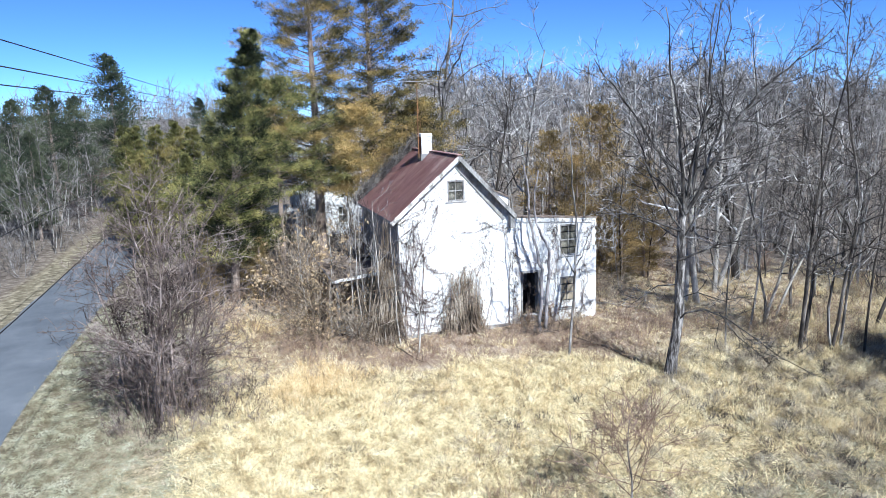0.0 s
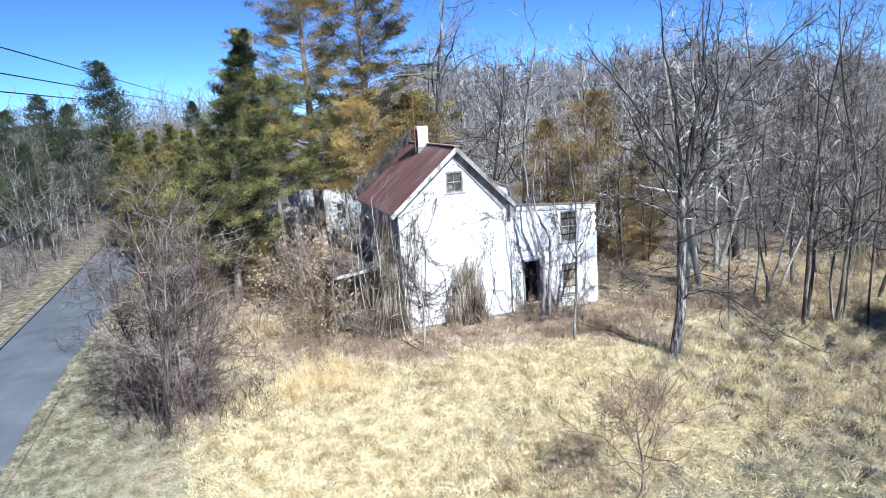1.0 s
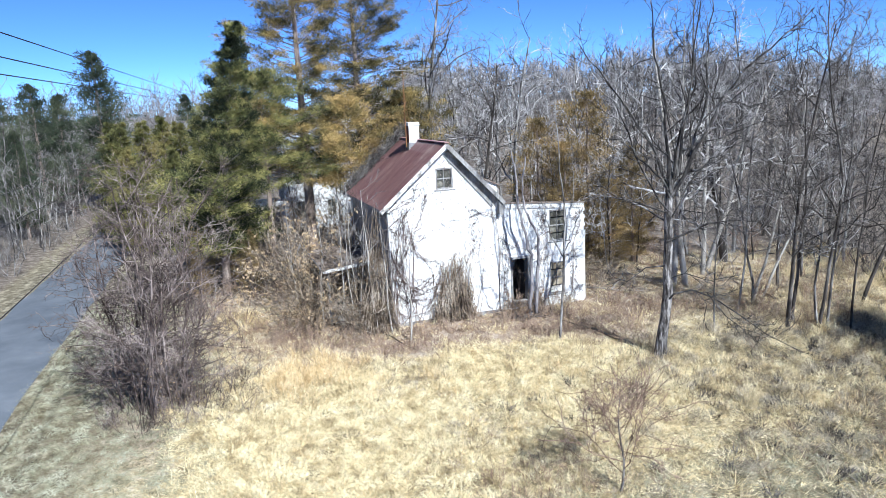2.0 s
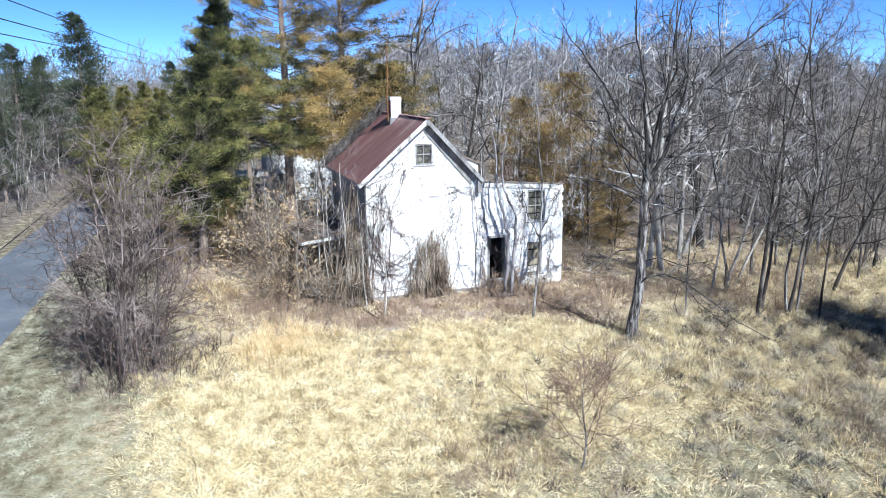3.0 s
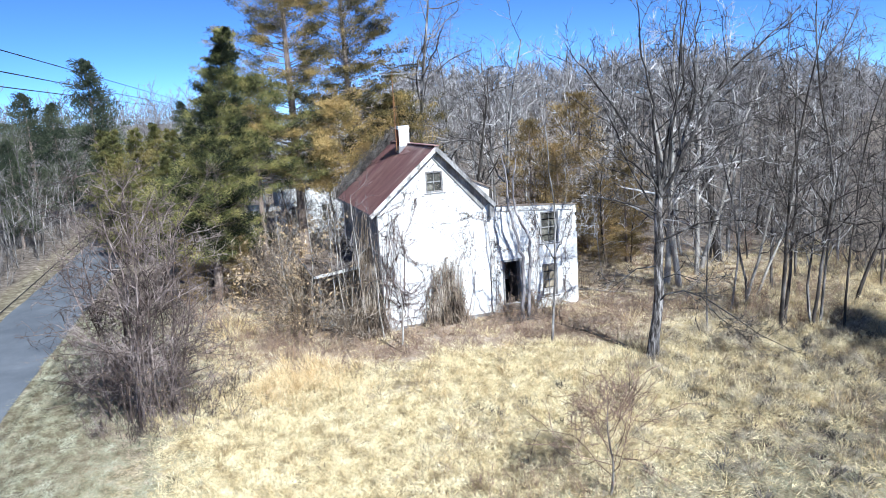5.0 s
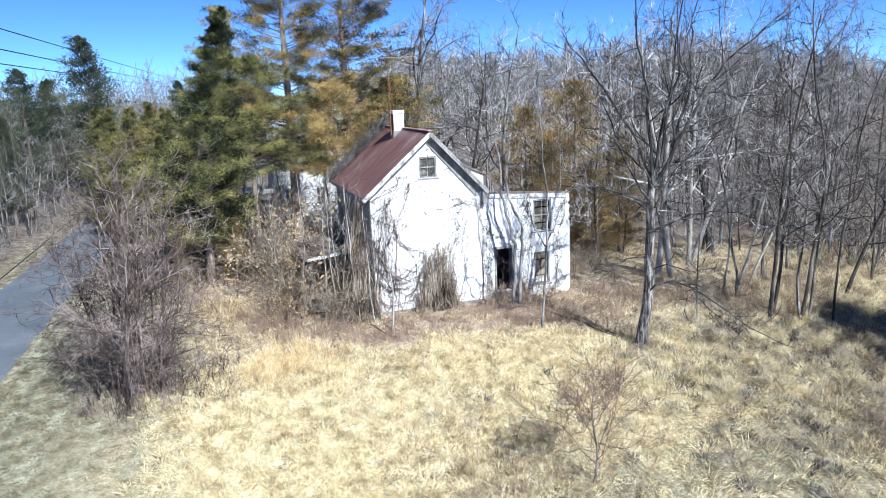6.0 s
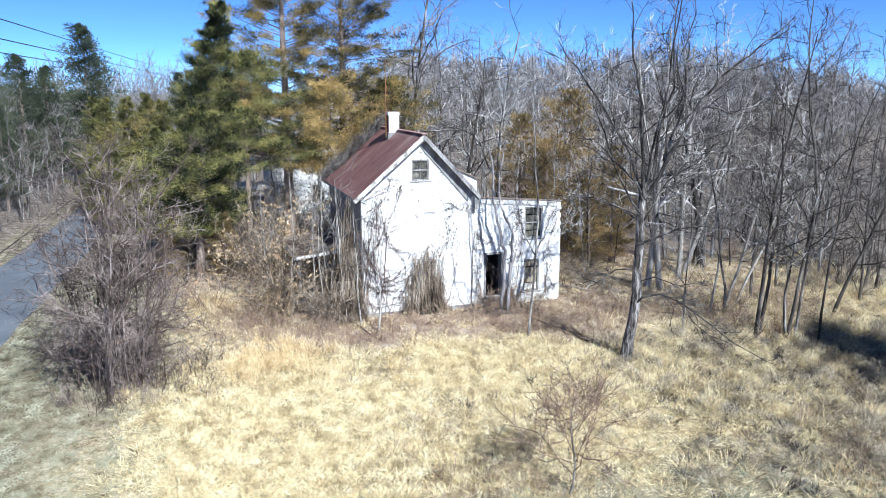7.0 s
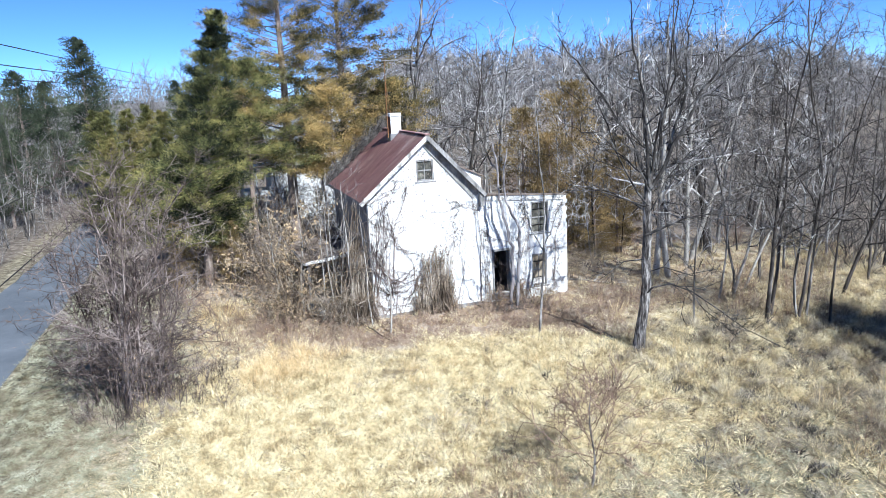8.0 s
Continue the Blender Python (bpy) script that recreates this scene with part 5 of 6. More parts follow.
def build_thickets():
    # tall multi-stemmed thicket beside the road
    bush("thicket", (-13.9, -4.9, 0.25), "tall leafless mauve-brown thicket of many stems in dry grass",
         shrub(41, 16, 9.8, 0.30, 0.055, 0.4, 0.7, 0.011, 2, (0, 14, 3), base=1.0), (TWIG_MAUVE, TWIG_MAUVE), "shrub")
    bush("thicket", (-14.2, -4.2, 0.3), "dense leafless mauve-brown underwood of the thicket",
         shrub(42, 26, 5.6, 0.62, 0.03, 0.5, 0.55, 0.010, 2, (0, 8, 3), 400, 0.08, out=0.75, base=1.2), (TWIG_MAUVE, TWIG_MAUVE, DRY_LEAF), "shrub")
    bush("thicket", (-12.6, -5.2, 0.2), "low leafless brown brush at the thicket's foot",
         shrub(43, 24, 2.8, 0.9, 0.02, 0.8, 0.4, 0.008, 2, (0, 7, 3), 200, 0.08, out=0.9, base=1.0), (TWIG_MAUVE, TWIG_MAUVE, DRY_LEAF), "shrub")
    for k, (x, y, h, lean) in enumerate(((-14.5, -3.9, 9.0, -0.05), (-13.3, -4.6, 8.2, 0.08), (-14.9, -3.0, 8.6, -0.09), (-13.7, -3.4, 9.4, 0.0), (-12.9, -4.0, 7.0, 0.14), (-15.3, -4.4, 6.6, -0.16), (-14.1, -5.4, 7.6, 0.02))):
        t = Tree(540 + k, twig=0.6, twig_len=0.75, twig_r=0.008, fork=3, levels=2, sides=(6, 4, 3), kids=(28, 5), ratio=0.36, angle=(50, 98), up=0.03)
        d = CAM_RIGHT * lean
        t.simple((x, y, level(x, y) - 0.05), h, 0.055, (d[0], d[1]), 0.12, 0.2)
        t.build("thicket_sapling", (x, y, level(x, y)), "tall thin leafless sapling rising from the thicket", "tree", TWIG_MAUVE, TWIG_MAUVE, "thicket saplings")
    # brush round the porch and along the cedars
    bare = bush("bramble", (-4.5, 0.5, 0.5), "tangled leafless tan bramble against the house corner", shrub(51, 11, 4.0, 0.7, 0.022, 0.42, 0.7, 0.009, 2, (0, 6, 2), out=0.9, base=0.7, fork=2, wob=0.34, up=0.0), (BARK_TAN, TWIG_TAN), group="brush round the porch")
    leafy = bush("brush", (-6.9, 3.0, 0.5), "straggling shrub with clinging tan leaves near the porch", shrub(52, 12, 4.2, 0.55, 0.022, 0.5, 0.6, 0.008, 1, (0, 7, 3), 520, 0.16, out=0.7, base=0.7, wob=0.28, up=0.02), (BARK_TAN, TWIG_BROWN, DRY_LEAF), group="brush round the porch")
    grey = bush("brush", (-7.3, 5.6, 0.5), "tall tan brush with a few clinging leaves beside the porch", shrub(53, 9, 5.6, 0.5, 0.026, 0.4, 0.75, 0.010, 2, (0, 8, 2), 60, 0.2, out=0.6, base=0.6, wob=0.22), (BARK_TAN, TWIG_TAN, DRY_LEAF), group="brush round the porch")
    low = bush("low_brush", (-7.4, -0.6, 0.5), "low russet-brown brush in the dry grass", shrub(54, 16, 1.3, 0.9, 0.010, 1.6, 0.34, 0.007, 1, (0, 5, 3), 160, 0.08, out=0.9, base=0.6), (TWIG_BROWN, TWIG_BROWN, DRY_LEAF), group="low brush on the field")
    skirt = bush("low_brush", (-12.4, -6.1, 0.2), "low leafless mauve-brown brush spreading below the thicket", shrub(56, 18, 2.0, 0.9, 0.013, 1.2, 0.4, 0.008, 1, (0, 6, 3), out=1.0, base=0.9, wob=0.25), (TWIG_MAUVE, TWIG_MAUVE), group="brush below the thicket")
    high = bush("tall_shrub", (-6.9, 2.0, 0.5), "tall arching tan shrub with a few clinging leaves near the porch", shrub(57, 9, 7.2, 0.4, 0.034, 0.3, 0.8, 0.011, 2, (0, 6, 2), 80, 0.24, base=0.6, wob=0.24, up=0.04), (BARK_TAN, TWIG_TAN, DRY_LEAF), group="brush round the porch")
    # the dark colour of this brush paints the deep shade under the cedars
    gloom = bush("underbrush", (-10.0, 9.0, 0.5), "dense brush below the cedars, coloured dark to paint the shade there", shrub(58, 16, 2.4, 0.8, 0.02, 0.9, 0.5, 0.011, 1, (0, 7, 3), out=0.9, base=0.9, wob=0.25), (BARK_DARK, BARK_DARK), group="brush below the cedars")
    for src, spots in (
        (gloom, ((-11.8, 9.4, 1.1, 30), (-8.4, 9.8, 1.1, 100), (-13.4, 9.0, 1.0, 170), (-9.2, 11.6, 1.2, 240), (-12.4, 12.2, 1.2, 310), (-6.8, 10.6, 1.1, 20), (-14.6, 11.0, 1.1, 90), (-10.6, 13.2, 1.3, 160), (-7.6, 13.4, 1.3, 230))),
        (skirt, ((-11.3, -5.0, 0.9, 80), (-13.4, -6.6, 0.8, 160), (-15.3, -5.6, 0.9, 230), (-11.0, -6.3, 0.7, 300), (-14.6, -6.6, 0.7, 50), (-10.8, -3.6, 0.8, 10))),
        (high, ((-6.8, 6.4, 0.95, 120), (-7.5, 4.2, 0.8, 220), (-5.5, 0.8, 0.75, 40), (-5.6, 7.2, 1.0, 170))),
        (bare, ((-5.0, -0.5, 1.1, 33), (-8.2, 2.6, 0.8, 275), (-7.3, 1.4, 1.1, 55), (-4.9, -0.2, 0.9, 70), (-4.9, 1.1, 0.8, 160), (-4.7, 0.3, 1.2, 250), (13.2, -6.6, 0.5, 40), (15.0, -7.6, 0.55, 130), (16.8, -6.2, 0.6, 210), (11.6, -4.8, 0.55, 300), (19.0, -5.2, 0.6, 70), (4.1, -0.7, 0.5, 90), (5.3, -0.6, 0.55, 190), (4.6, -4.0, 0.4, 20), (2.5, -0.5, 0.45, 280), (8.3, 2.2, 0.8, 90), (7.7, 4.2, 0.9, 190), (9.6, 3.0, 0.8, 10))),
        (leafy, ((-7.6, 2.2, 0.6, 80), (-7.0, 4.6, 1.15, 200), (-6.6, 7.4, 1.3, 30), (-5.4, 8.2, 1.5, 120), (-6.7, 1.2, 0.7, 10))),
        (grey, ((-6.7, 7.0, 1.1, 130), (-8.0, 9.2, 1.1, 220), (-4.4, 6.9, 1.2, 280), (-4.2, 20.0, 1.2, 20), (-6.6, 19.0, 1.25, 100), (-2.4, 19.4, 1.1, 180), (-8.4, 18.0, 1.15, 260), (-5.4, 22.0, 1.2, 330), (-9.8, 20.5, 1.2, 60))),
        (low, ((-8.6, 0.4, 1.1, 60), (-6.2, -1.0, 0.9, 130), (-8.3, -1.6, 0.9, 210), (-9.6, 2.2, 1.0, 300), (-2.6, -1.3, 0.7, 40), (-1.4, -1.4, 0.7, 100), (0.3, -1.3, 0.8, 190), (1.6, -1.5, 0.8, 260), (3.0, -1.0, 1.3, 330), (4.2, -0.9, 1.3, 20), (2.4, -0.8, 1.1, 200), (4.6, -2.6, 1.0, 90), (3.6, -3.4, 0.9, 170), (5.0, -4.6, 0.9, 240), (2.4, -3.6, 0.8, 350), (5.6, -5.8, 0.8, 45), (6.2, -6.6, 0.7, 285), (6.6, -4.6, 0.8, 125), (12.6, -6.4, 1.1, 30), (14.6, -7.0, 1.2, 110), (16.0, -7.4, 1.1, 190), (13.6, -5.0, 1.3, 250), (16.6, -5.2, 1.3, 320), (18.4, -4.4, 1.4, 60), (11.0, -3.6, 1.2, 140), (15.0, -3.0, 1.4, 220), (-5.2, -1.6, 0.8, 75), (-10.8, 4.4, 1.2, 155), (-12.0, 6.0, 1.3, 235), (7.6, -1.6, 1.0, 10), (8.8, -2.6, 0.9, 120), (-11.6, 0.4, 0.9, 40), (-4.2, -14.4, 0.7, 15), (-2.8, -14.6, 0.8, 95), (-3.4, -15.8, 0.7, 185), (-1.9, -15.6, 0.6, 275), (-4.6, -15.8, 0.7, 5))),
    ):
        for x, y, s, a in spots:
            place_copy(src, x, y, a, s)
    # slender saplings round the porch corner
    for k, (x, y, h, lean) in enumerate(((-3.25, -1.96, 5.6, 0.02), (-3.76, -0.6, 5.6, -0.02), (-4.9, 1.1, 7.0, -0.03), (-6.6, 1.8, 7.0, -0.05), (-5.3, 0.7, 6.0, 0.04), (-7.4, 4.6, 6.2, -0.12), (-4.4, -0.3, 6.9, -0.06), (-5.1, 0.3, 6.4, 0.06), (-5.8, 1.0, 6.8, -0.02))):
        t = Tree(500 + k, twig=0.5, twig_len=0.5, twig_r=0.006, levels=2, sides=(6, 4, 3), kids=(9, 4), ratio=0.36, angle=(25, 55))
        z = level(x, y)
        d = CAM_RIGHT * lean
        t.simple((x, y, z - 0.05), h, 0.045, (d[0], d[1]), 0.3, 0.2)
        t.build("sapling", (x, y, z), "slender pale leafless sapling near the house corner", "tree", BARK_PALE, TWIG_GREY, "saplings at the house")
    # small sapling in the foreground grass
    t = Tree(520, twig=1.3, twig_len=0.32, twig_r=0.008, fork=2, levels=2, sides=(6, 4, 3), kids=(17, 6), ratio=0.85, angle=(35, 70), wob=0.25)
    t.simple((-1.05, -16.05, -0.38), 3.0, 0.04, (0.2, -0.06), 0.22, 0.25)
    t.build("small_sapling", (-1.05, -16.05, -0.33), "small leafless brown sapling standing in dry grass", "tree", BARK_DARK, TWIG_BROWN)


def build_wing_trees():
    def stems(name, y, label, ways, bark, seed, foot):
        t = Tree(seed, twig=0.2, twig_len=0.4, twig_r=0.006, levels=2, sides=(7, 6, 4), kids=(0, 4, 2), ratio=0.3, angle=(25, 55))
        for k, (way, r0, r1) in enumerate(ways):
            raw = np.array([(x, y + dy, z) for x, z, dy in way], float)
            s = np.linspace(0, len(raw) - 1, 3 * len(raw))
            pts = np.column_stack([np.interp(s, np.arange(len(raw)), raw[:, j]) for j in range(3)])
            pts[1:-1] += t.rng.normal(0, 0.028, pts[1:-1].shape)
            t.trunk.tube(pts, np.linspace(r0, r1, len(pts)), 8)
            t.limb(pts[len(pts) // 3:], r1 * 0.3, r1 * 0.2, 1, 0.4)
        t.build(name, foot, label, "tree", bark, TWIG_GREY, "trees against the wing")

    stems("vine_tree", -1.2, "grey leaning tree trunk growing against the wing wall",
          [([(3.12, 0.45, 0), (3.24, 2.67, 0), (3.21, 3.8, 0), (2.87, 5.08, 0.1), (2.69, 6.06, 0.2), (2.75, 7.4, 0.4), (2.6, 8.6, 0.6)], 0.09, 0.04)], BARK_ASH, 531, (3.12, -1.2, 0.45))
    stems("vine_tree", -1.2, "grey forked tree trunk growing against the wing wall",
          [([(3.42, 0.45, 0), (3.56, 3.2, 0), (3.65, 4.45, 0), (3.37, 5.03, 0.1), (3.06, 5.75, 0.2), (3.0, 6.7, 0.3), (3.3, 8.3, 0.5)], 0.085, 0.035),
           ([(3.65, 4.45, 0), (3.86, 4.62, 0), (4.1, 5.3, 0.05), (4.0, 6.3, 0.1)], 0.03, 0.012)], BARK_ASH, 532, (3.42, -1.2, 0.45))
    stems("slender_tree", -4.6, "slender forked bare tree in front of the wing",
          [([(2.95, 0.25, 0), (3.16, 2.64, 0), (3.22, 4.18, 0), (3.33, 5.56, 0), (3.26, 6.56, 0), (3.1, 8.16, 0), (2.97, 10.54, 0), (2.81, 12.84, 0)], 0.06, 0.014),
           ([(3.22, 4.1, 0), (2.9, 4.6, 0), (2.59, 5.26, 0), (2.39, 5.9, 0), (2.27, 6.53, 0), (2.02, 7.04, 0)], 0.035, 0.012),
           ([(3.24, 4.3, 0), (3.59, 4.9, 0), (3.68, 5.27, 0), (3.88, 5.75, 0), (4.2, 6.3, 0)], 0.03, 0.012)], BARK_GREY, 533, (2.95, -4.6, 0.3))


def build_vines():
    rng = np.random.default_rng(61)
    v = thing("wall_vine", (-2.6, -0.03, 0.55), "leafless grey vines spread over the white gable wall", "vine")
    ways = [
        ([(-2.78, 0.5), (-2.48, 2.29), (-2.35, 4.49), (-2.5, 5.05), (-2.72, 5.88)], 0.022),
        ([(-3.45, 4.34), (-3.31, 3.23), (-2.67, 2.46), (-1.85, 2.07), (-1.12, 2.4)], 0.022),
        ([(-2.52, 4.78), (-2.16, 3.92), (-1.62, 3.58), (-1.05, 3.51)], 0.016),
        ([(1.97, 0.53), (2.0, 3.15), (2.0, 4.57), (1.88, 5.43)], 0.018),
        ([(-1.57, 6.84), (-1.74, 6.32), (-2.2, 5.42), (-2.5, 5.05)], 0.014),
        ([(-3.3, 6.2), (-2.4, 6.6), (-1.9, 7.2)], 0.012),
        ([(0.68, 5.9), (1.3, 5.7), (2.0, 5.55)], 0.012),
        ([(-3.4, 0.5), (-3.3, 2.0), (-2.9, 3.2), (-3.1, 4.8), (-2.7, 6.0)], 0.022),
        ([(-3.2, 0.5), (-2.6, 1.4), (-2.9, 2.6), (-3.4, 3.6), (-3.2, 5.4)], 0.02),
        ([(-2.3, 0.5), (-2.0, 1.5), (-1.4, 1.9), (-1.0, 3.0)], 0.014),
        ([(0.6, 0.6), (0.9, 2.2), (0.8, 3.6), (1.1, 4.8)], 0.012),
        ([(-3.4, 5.2), (-2.9, 5.0), (-2.3, 4.6), (-1.8, 4.75)], 0.012),
        ([(-0.5, 5.5), (0.3, 5.35), (1.0, 5.6), (1.5, 5.4)], 0.008),
        ([(-3.3, 2.2), (-2.7, 1.7), (-2.0, 1.75), (-1.2, 1.6)], 0.02),
        ([(-3.5, 0.6), (-3.45, 2.5), (-3.3, 4.0), (-3.0, 5.2), (-2.3, 6.2)], 0.02),
        ([(-3.0, 0.6), (-3.3, 1.8), (-3.1, 3.6), (-2.6, 4.2), (-2.7, 5.4)], 0.018),
        ([(-3.4, 1.3), (-2.6, 1.0), (-1.7, 1.25)], 0.015),
        ([(-3.4, 3.9), (-3.0, 2.7), (-2.4, 2.0), (-1.6, 2.35)], 0.018),
        ([(0.55, 3.4), (0.75, 4.2), (0.6, 5.0), (0.9, 5.5)], 0.009),
        ([(-3.45, 3.0), (-2.9, 2.2), (-2.2, 2.15), (-1.4, 2.9)], 0.018),
    ]
    ways = [(w, r, k) for w, r in ways for k in range(3 if w[0][0] < -2.0 else 2)]
    for way, r0, copy_no in ways:
        w = np.array(way) + (rng.normal(0, 0.34, (len(way), 2)) if copy_no else 0)
        r0 = r0 * (0.62 if copy_no else 1.15)
        s = np.linspace(0, len(w) - 1, 6 * len(w))
        pts = np.column_stack([np.interp(s, np.arange(len(w)), w[:, 0]), np.full(len(s), -0.03), np.interp(s, np.arange(len(w)), w[:, 1])])
        wig = np.cumsum(rng.normal(0, 0.022, (len(s), 2)), 0)
        pts[:, 0] += wig[:, 0]
        pts[:, 2] += wig[:, 1]
        pts[:, 1] -= r0 + np.abs(rng.normal(0, 0.02, len(s)))
        pts[:, 0] = np.clip(pts[:, 0], -3.6, 2.1)
        g = Geo()
        g.tube(pts, np.linspace(r0, r0 * 0.4, len(pts)), 5)
        m = int(9 * len(w))
        i = rng.integers(1, len(pts), m)
        d = rng.normal(size=(m, 3)) * [1, 0.12, 1] + [0, -0.05, 0.4]
        g.spikes(pts[i], d, rng.uniform(0.1, 0.45, m), 0.007)
        gpart("stem", g, TWIG_MAUVE, v)
    # small tendrils and rootlets clinging all over the wall
    g = Geo()
    m = 1100
    x, z = rng.uniform(-3.4, 1.9, m), rng.uniform(0.8, 8.6, m)
    lim = np.array([roof_z(a) for a in x]) - 0.5
    keep = (z < lim) & (rng.random(m) < np.where(x < -2.1, 0.95, np.where(z > 6.2, 0.75, 0.22)))
    p = np.column_stack([x, np.full(m, -0.012), z])[keep]
    g.spikes(p, rng.normal(size=(len(p), 3)) * [1, 0.02, 1], rng.uniform(0.05, 0.26, len(p)), 0.010)
    # loose streaks of rootlets
    for cx, cz, sx, sz, n in ((0.75, 4.3, 0.22, 0.9, 130), (0.4, 3.6, 0.3, 0.6, 60), (1.4, 4.0, 0.2, 0.8, 50), (-2.8, 4.9, 0.4, 0.9, 170), (-3.1, 3.2, 0.3, 1.2, 150), (-1.6, 6.8, 0.4, 0.7, 90), (-0.6, 8.3, 0.35, 0.3, 60), (0.4, 7.3, 0.5, 0.4, 60), (-0.9, 5.7, 0.5, 0.5, 40)):
        p = np.column_stack([rng.normal(cx, sx, n), np.full(n, -0.012), rng.normal(cz, sz, n)])
        p = p[(p[:, 0] > -3.48) & (p[:, 0] < 2.0) & (p[:, 2] < np.array([roof_z(a) for a in p[:, 0]]) - 0.5) & (p[:, 2] > 0.7)]
        g.spikes(p, rng.normal(size=(len(p), 3)) * [0.6, 0.02, 1], rng.uniform(0.06, 0.22, len(p)), 0.013)
    x, z = rng.uniform(2.1, 6.7, 500), rng.uniform(0.9, 5.5, 500)
    ok = ~(((x > 2.6) & (x < 3.8) & (z < 3.3)) | ((x > 4.8) & (x < 5.9)))
    p = np.column_stack([x, np.full(500, 0.108), z])[ok]
    g.spikes(p, rng.normal(size=(len(p), 3)) * [1, 0.02, 1], rng.uniform(0.08, 0.35, len(p)), 0.0075)
    gpart("tendril", g, TWIG_MAUVE, v)["kind"] = "stuff"
    # vines and rootlets over the wing, with a few strands hanging across the doorway
    wing = thing("wing_vine", (3.0, 0.08, 0.6), "dark leafless vines and rootlets clinging to the wing wall", "vine")
    strands = [
        ([(2.25, 0.7), (2.35, 2.2), (2.22, 3.6), (2.4, 5.2)], 0.016), ([(2.5, 0.7), (2.4, 1.8), (2.55, 3.0), (2.3, 4.4)], 0.012),
        ([(3.95, 0.7), (4.05, 2.0), (4.35, 3.2), (4.6, 3.7), (4.5, 4.7), (4.2, 5.5)], 0.018), ([(4.3, 0.7), (4.55, 1.8), (4.6, 3.0), (4.75, 4.4), (4.3, 5.2)], 0.014),
        ([(6.0, 0.7), (6.15, 2.4), (6.05, 3.6), (6.45, 4.6), (6.3, 5.4)], 0.018), ([(6.4, 0.8), (6.1, 1.6), (6.5, 2.6), (6.2, 3.4)], 0.012),
        ([(2.2, 4.3), (2.7, 3.9), (3.5, 3.6), (4.6, 3.85)], 0.014), ([(4.0, 2.9), (4.7, 3.1), (5.3, 3.25), (6.2, 3.2)], 0.012),
        ([(6.0, 1.9), (6.3, 1.5), (6.7, 1.0)], 0.012), ([(4.75, 4.2), (4.5, 4.6), (4.55, 5.1), (4.1, 5.6)], 0.014),
        ([(5.9, 4.4), (6.2, 4.9), (6.6, 5.1)], 0.012), ([(2.72, 3.15), (2.9, 2.5), (3.3, 2.3), (3.64, 2.7)], 0.016),
        ([(2.72, 2.7), (3.0, 2.2), (3.4, 2.1), (3.66, 2.5)], 0.012), ([(2.7, 1.7), (3.1, 1.5), (3.66, 2.0)], 0.014), ([(2.9, 0.9), (3.1, 1.5), (3.0, 2.0)], 0.014),
    ]
    for way, r0 in strands:
        w = np.array(way)
        q = np.linspace(0, len(w) - 1, 6 * len(w))
        wig = np.cumsum(rng.normal(0, 0.02, (len(q), 2)), 0)
        pts = np.column_stack([np.interp(q, np.arange(len(w)), w[:, 0]) + wig[:, 0], 0.08 - r0 - np.abs(rng.normal(0, 0.02, len(q))), np.interp(q, np.arange(len(w)), w[:, 1]) + wig[:, 1]])
        g2 = Geo()
        g2.tube(pts, np.linspace(r0, r0 * 0.4, len(pts)) * 0.8, 5)
        i = rng.integers(1, len(pts), 12 * len(w))
        g2.spikes(pts[i], rng.normal(size=(len(i), 3)) * [1, 0.1, 1] + [0, -0.05, 0.3], rng.uniform(0.1, 0.5, len(i)), 0.007)
        gpart("stem", g2, TWIG_MAUVE, wing)
    g2 = Geo()
    for cx, cz, sx, sz, n in ((2.38, 3.0, 0.13, 1.3, 130), (4.45, 2.6, 0.25, 1.2, 120), (6.3, 4.5, 0.3, 0.6, 110), (4.4, 4.9, 0.25, 0.5, 90), (6.1, 2.2, 0.2, 0.8, 90), (4.2, 1.2, 0.3, 0.3, 90)):
        p = np.column_stack([rng.normal(cx, sx, n), np.full(n, 0.1), rng.normal(cz, sz, n)])
        p = p[(p[:, 0] > 2.1) & (p[:, 0] < 6.75) & ((p[:, 0] < 2.68) | (p[:, 0] > 3.8)) & ((p[:, 0] < 4.82) | (p[:, 0] > 5.9)) & (p[:, 2] > 0.7) & (p[:, 2] < 5.5)]
        g2.spikes(p, rng.normal(size=(len(p), 3)) * [0.7, 0.02, 1], rng.uniform(0.06, 0.24, len(p)), 0.013)
    gpart("tendril", g2, TWIG_MAUVE, wing)["kind"] = "stuff"
    # curtain of dead vine hanging down the house corner
    cur = thing("corner_vine", (-3.6, -0.1, 0.5), "thick tan curtain of dead vine on the house corner", "vine")
    g = Geo()
    for _ in range(75):
        x0, y0 = rng.normal(-4.15, 0.2), -0.08 - abs(rng.normal(0, 0.22))
        zt = rng.uniform(2.5, 6.4)
        n = 12
        s = np.linspace(0, 1, n)
        xs = x0 + np.cumsum(rng.normal(0, 0.05, n)) + 0.35 * (1 - s) * rng.normal(0, 0.8)
        ys = np.minimum(y0 + np.cumsum(rng.normal(0, 0.025, n)), -0.04) - 0.3 * (1 - s) * rng.random()
        ys = np.where(xs < -3.55, ys + 0.5 * rng.random(), ys)
        g.tube(np.column_stack([xs, ys, 0.45 + (zt - 0.45) * s]), np.linspace(0.022, 0.008, n), 4)
        m = 10
        q = rng.integers(0, n, m)
        g.spikes(np.column_stack([xs[q], ys[q], 0.45 + (zt - 0.45) * s[q]]), rng.normal(size=(m, 3)) * [1, 0.6, 0.8] + [0, -0.2, 0.1], rng.uniform(0.2, 0.7, m), 0.008)
    gpart("stem", g, TWIG_TAN, cur)["kind"] = "stuff"
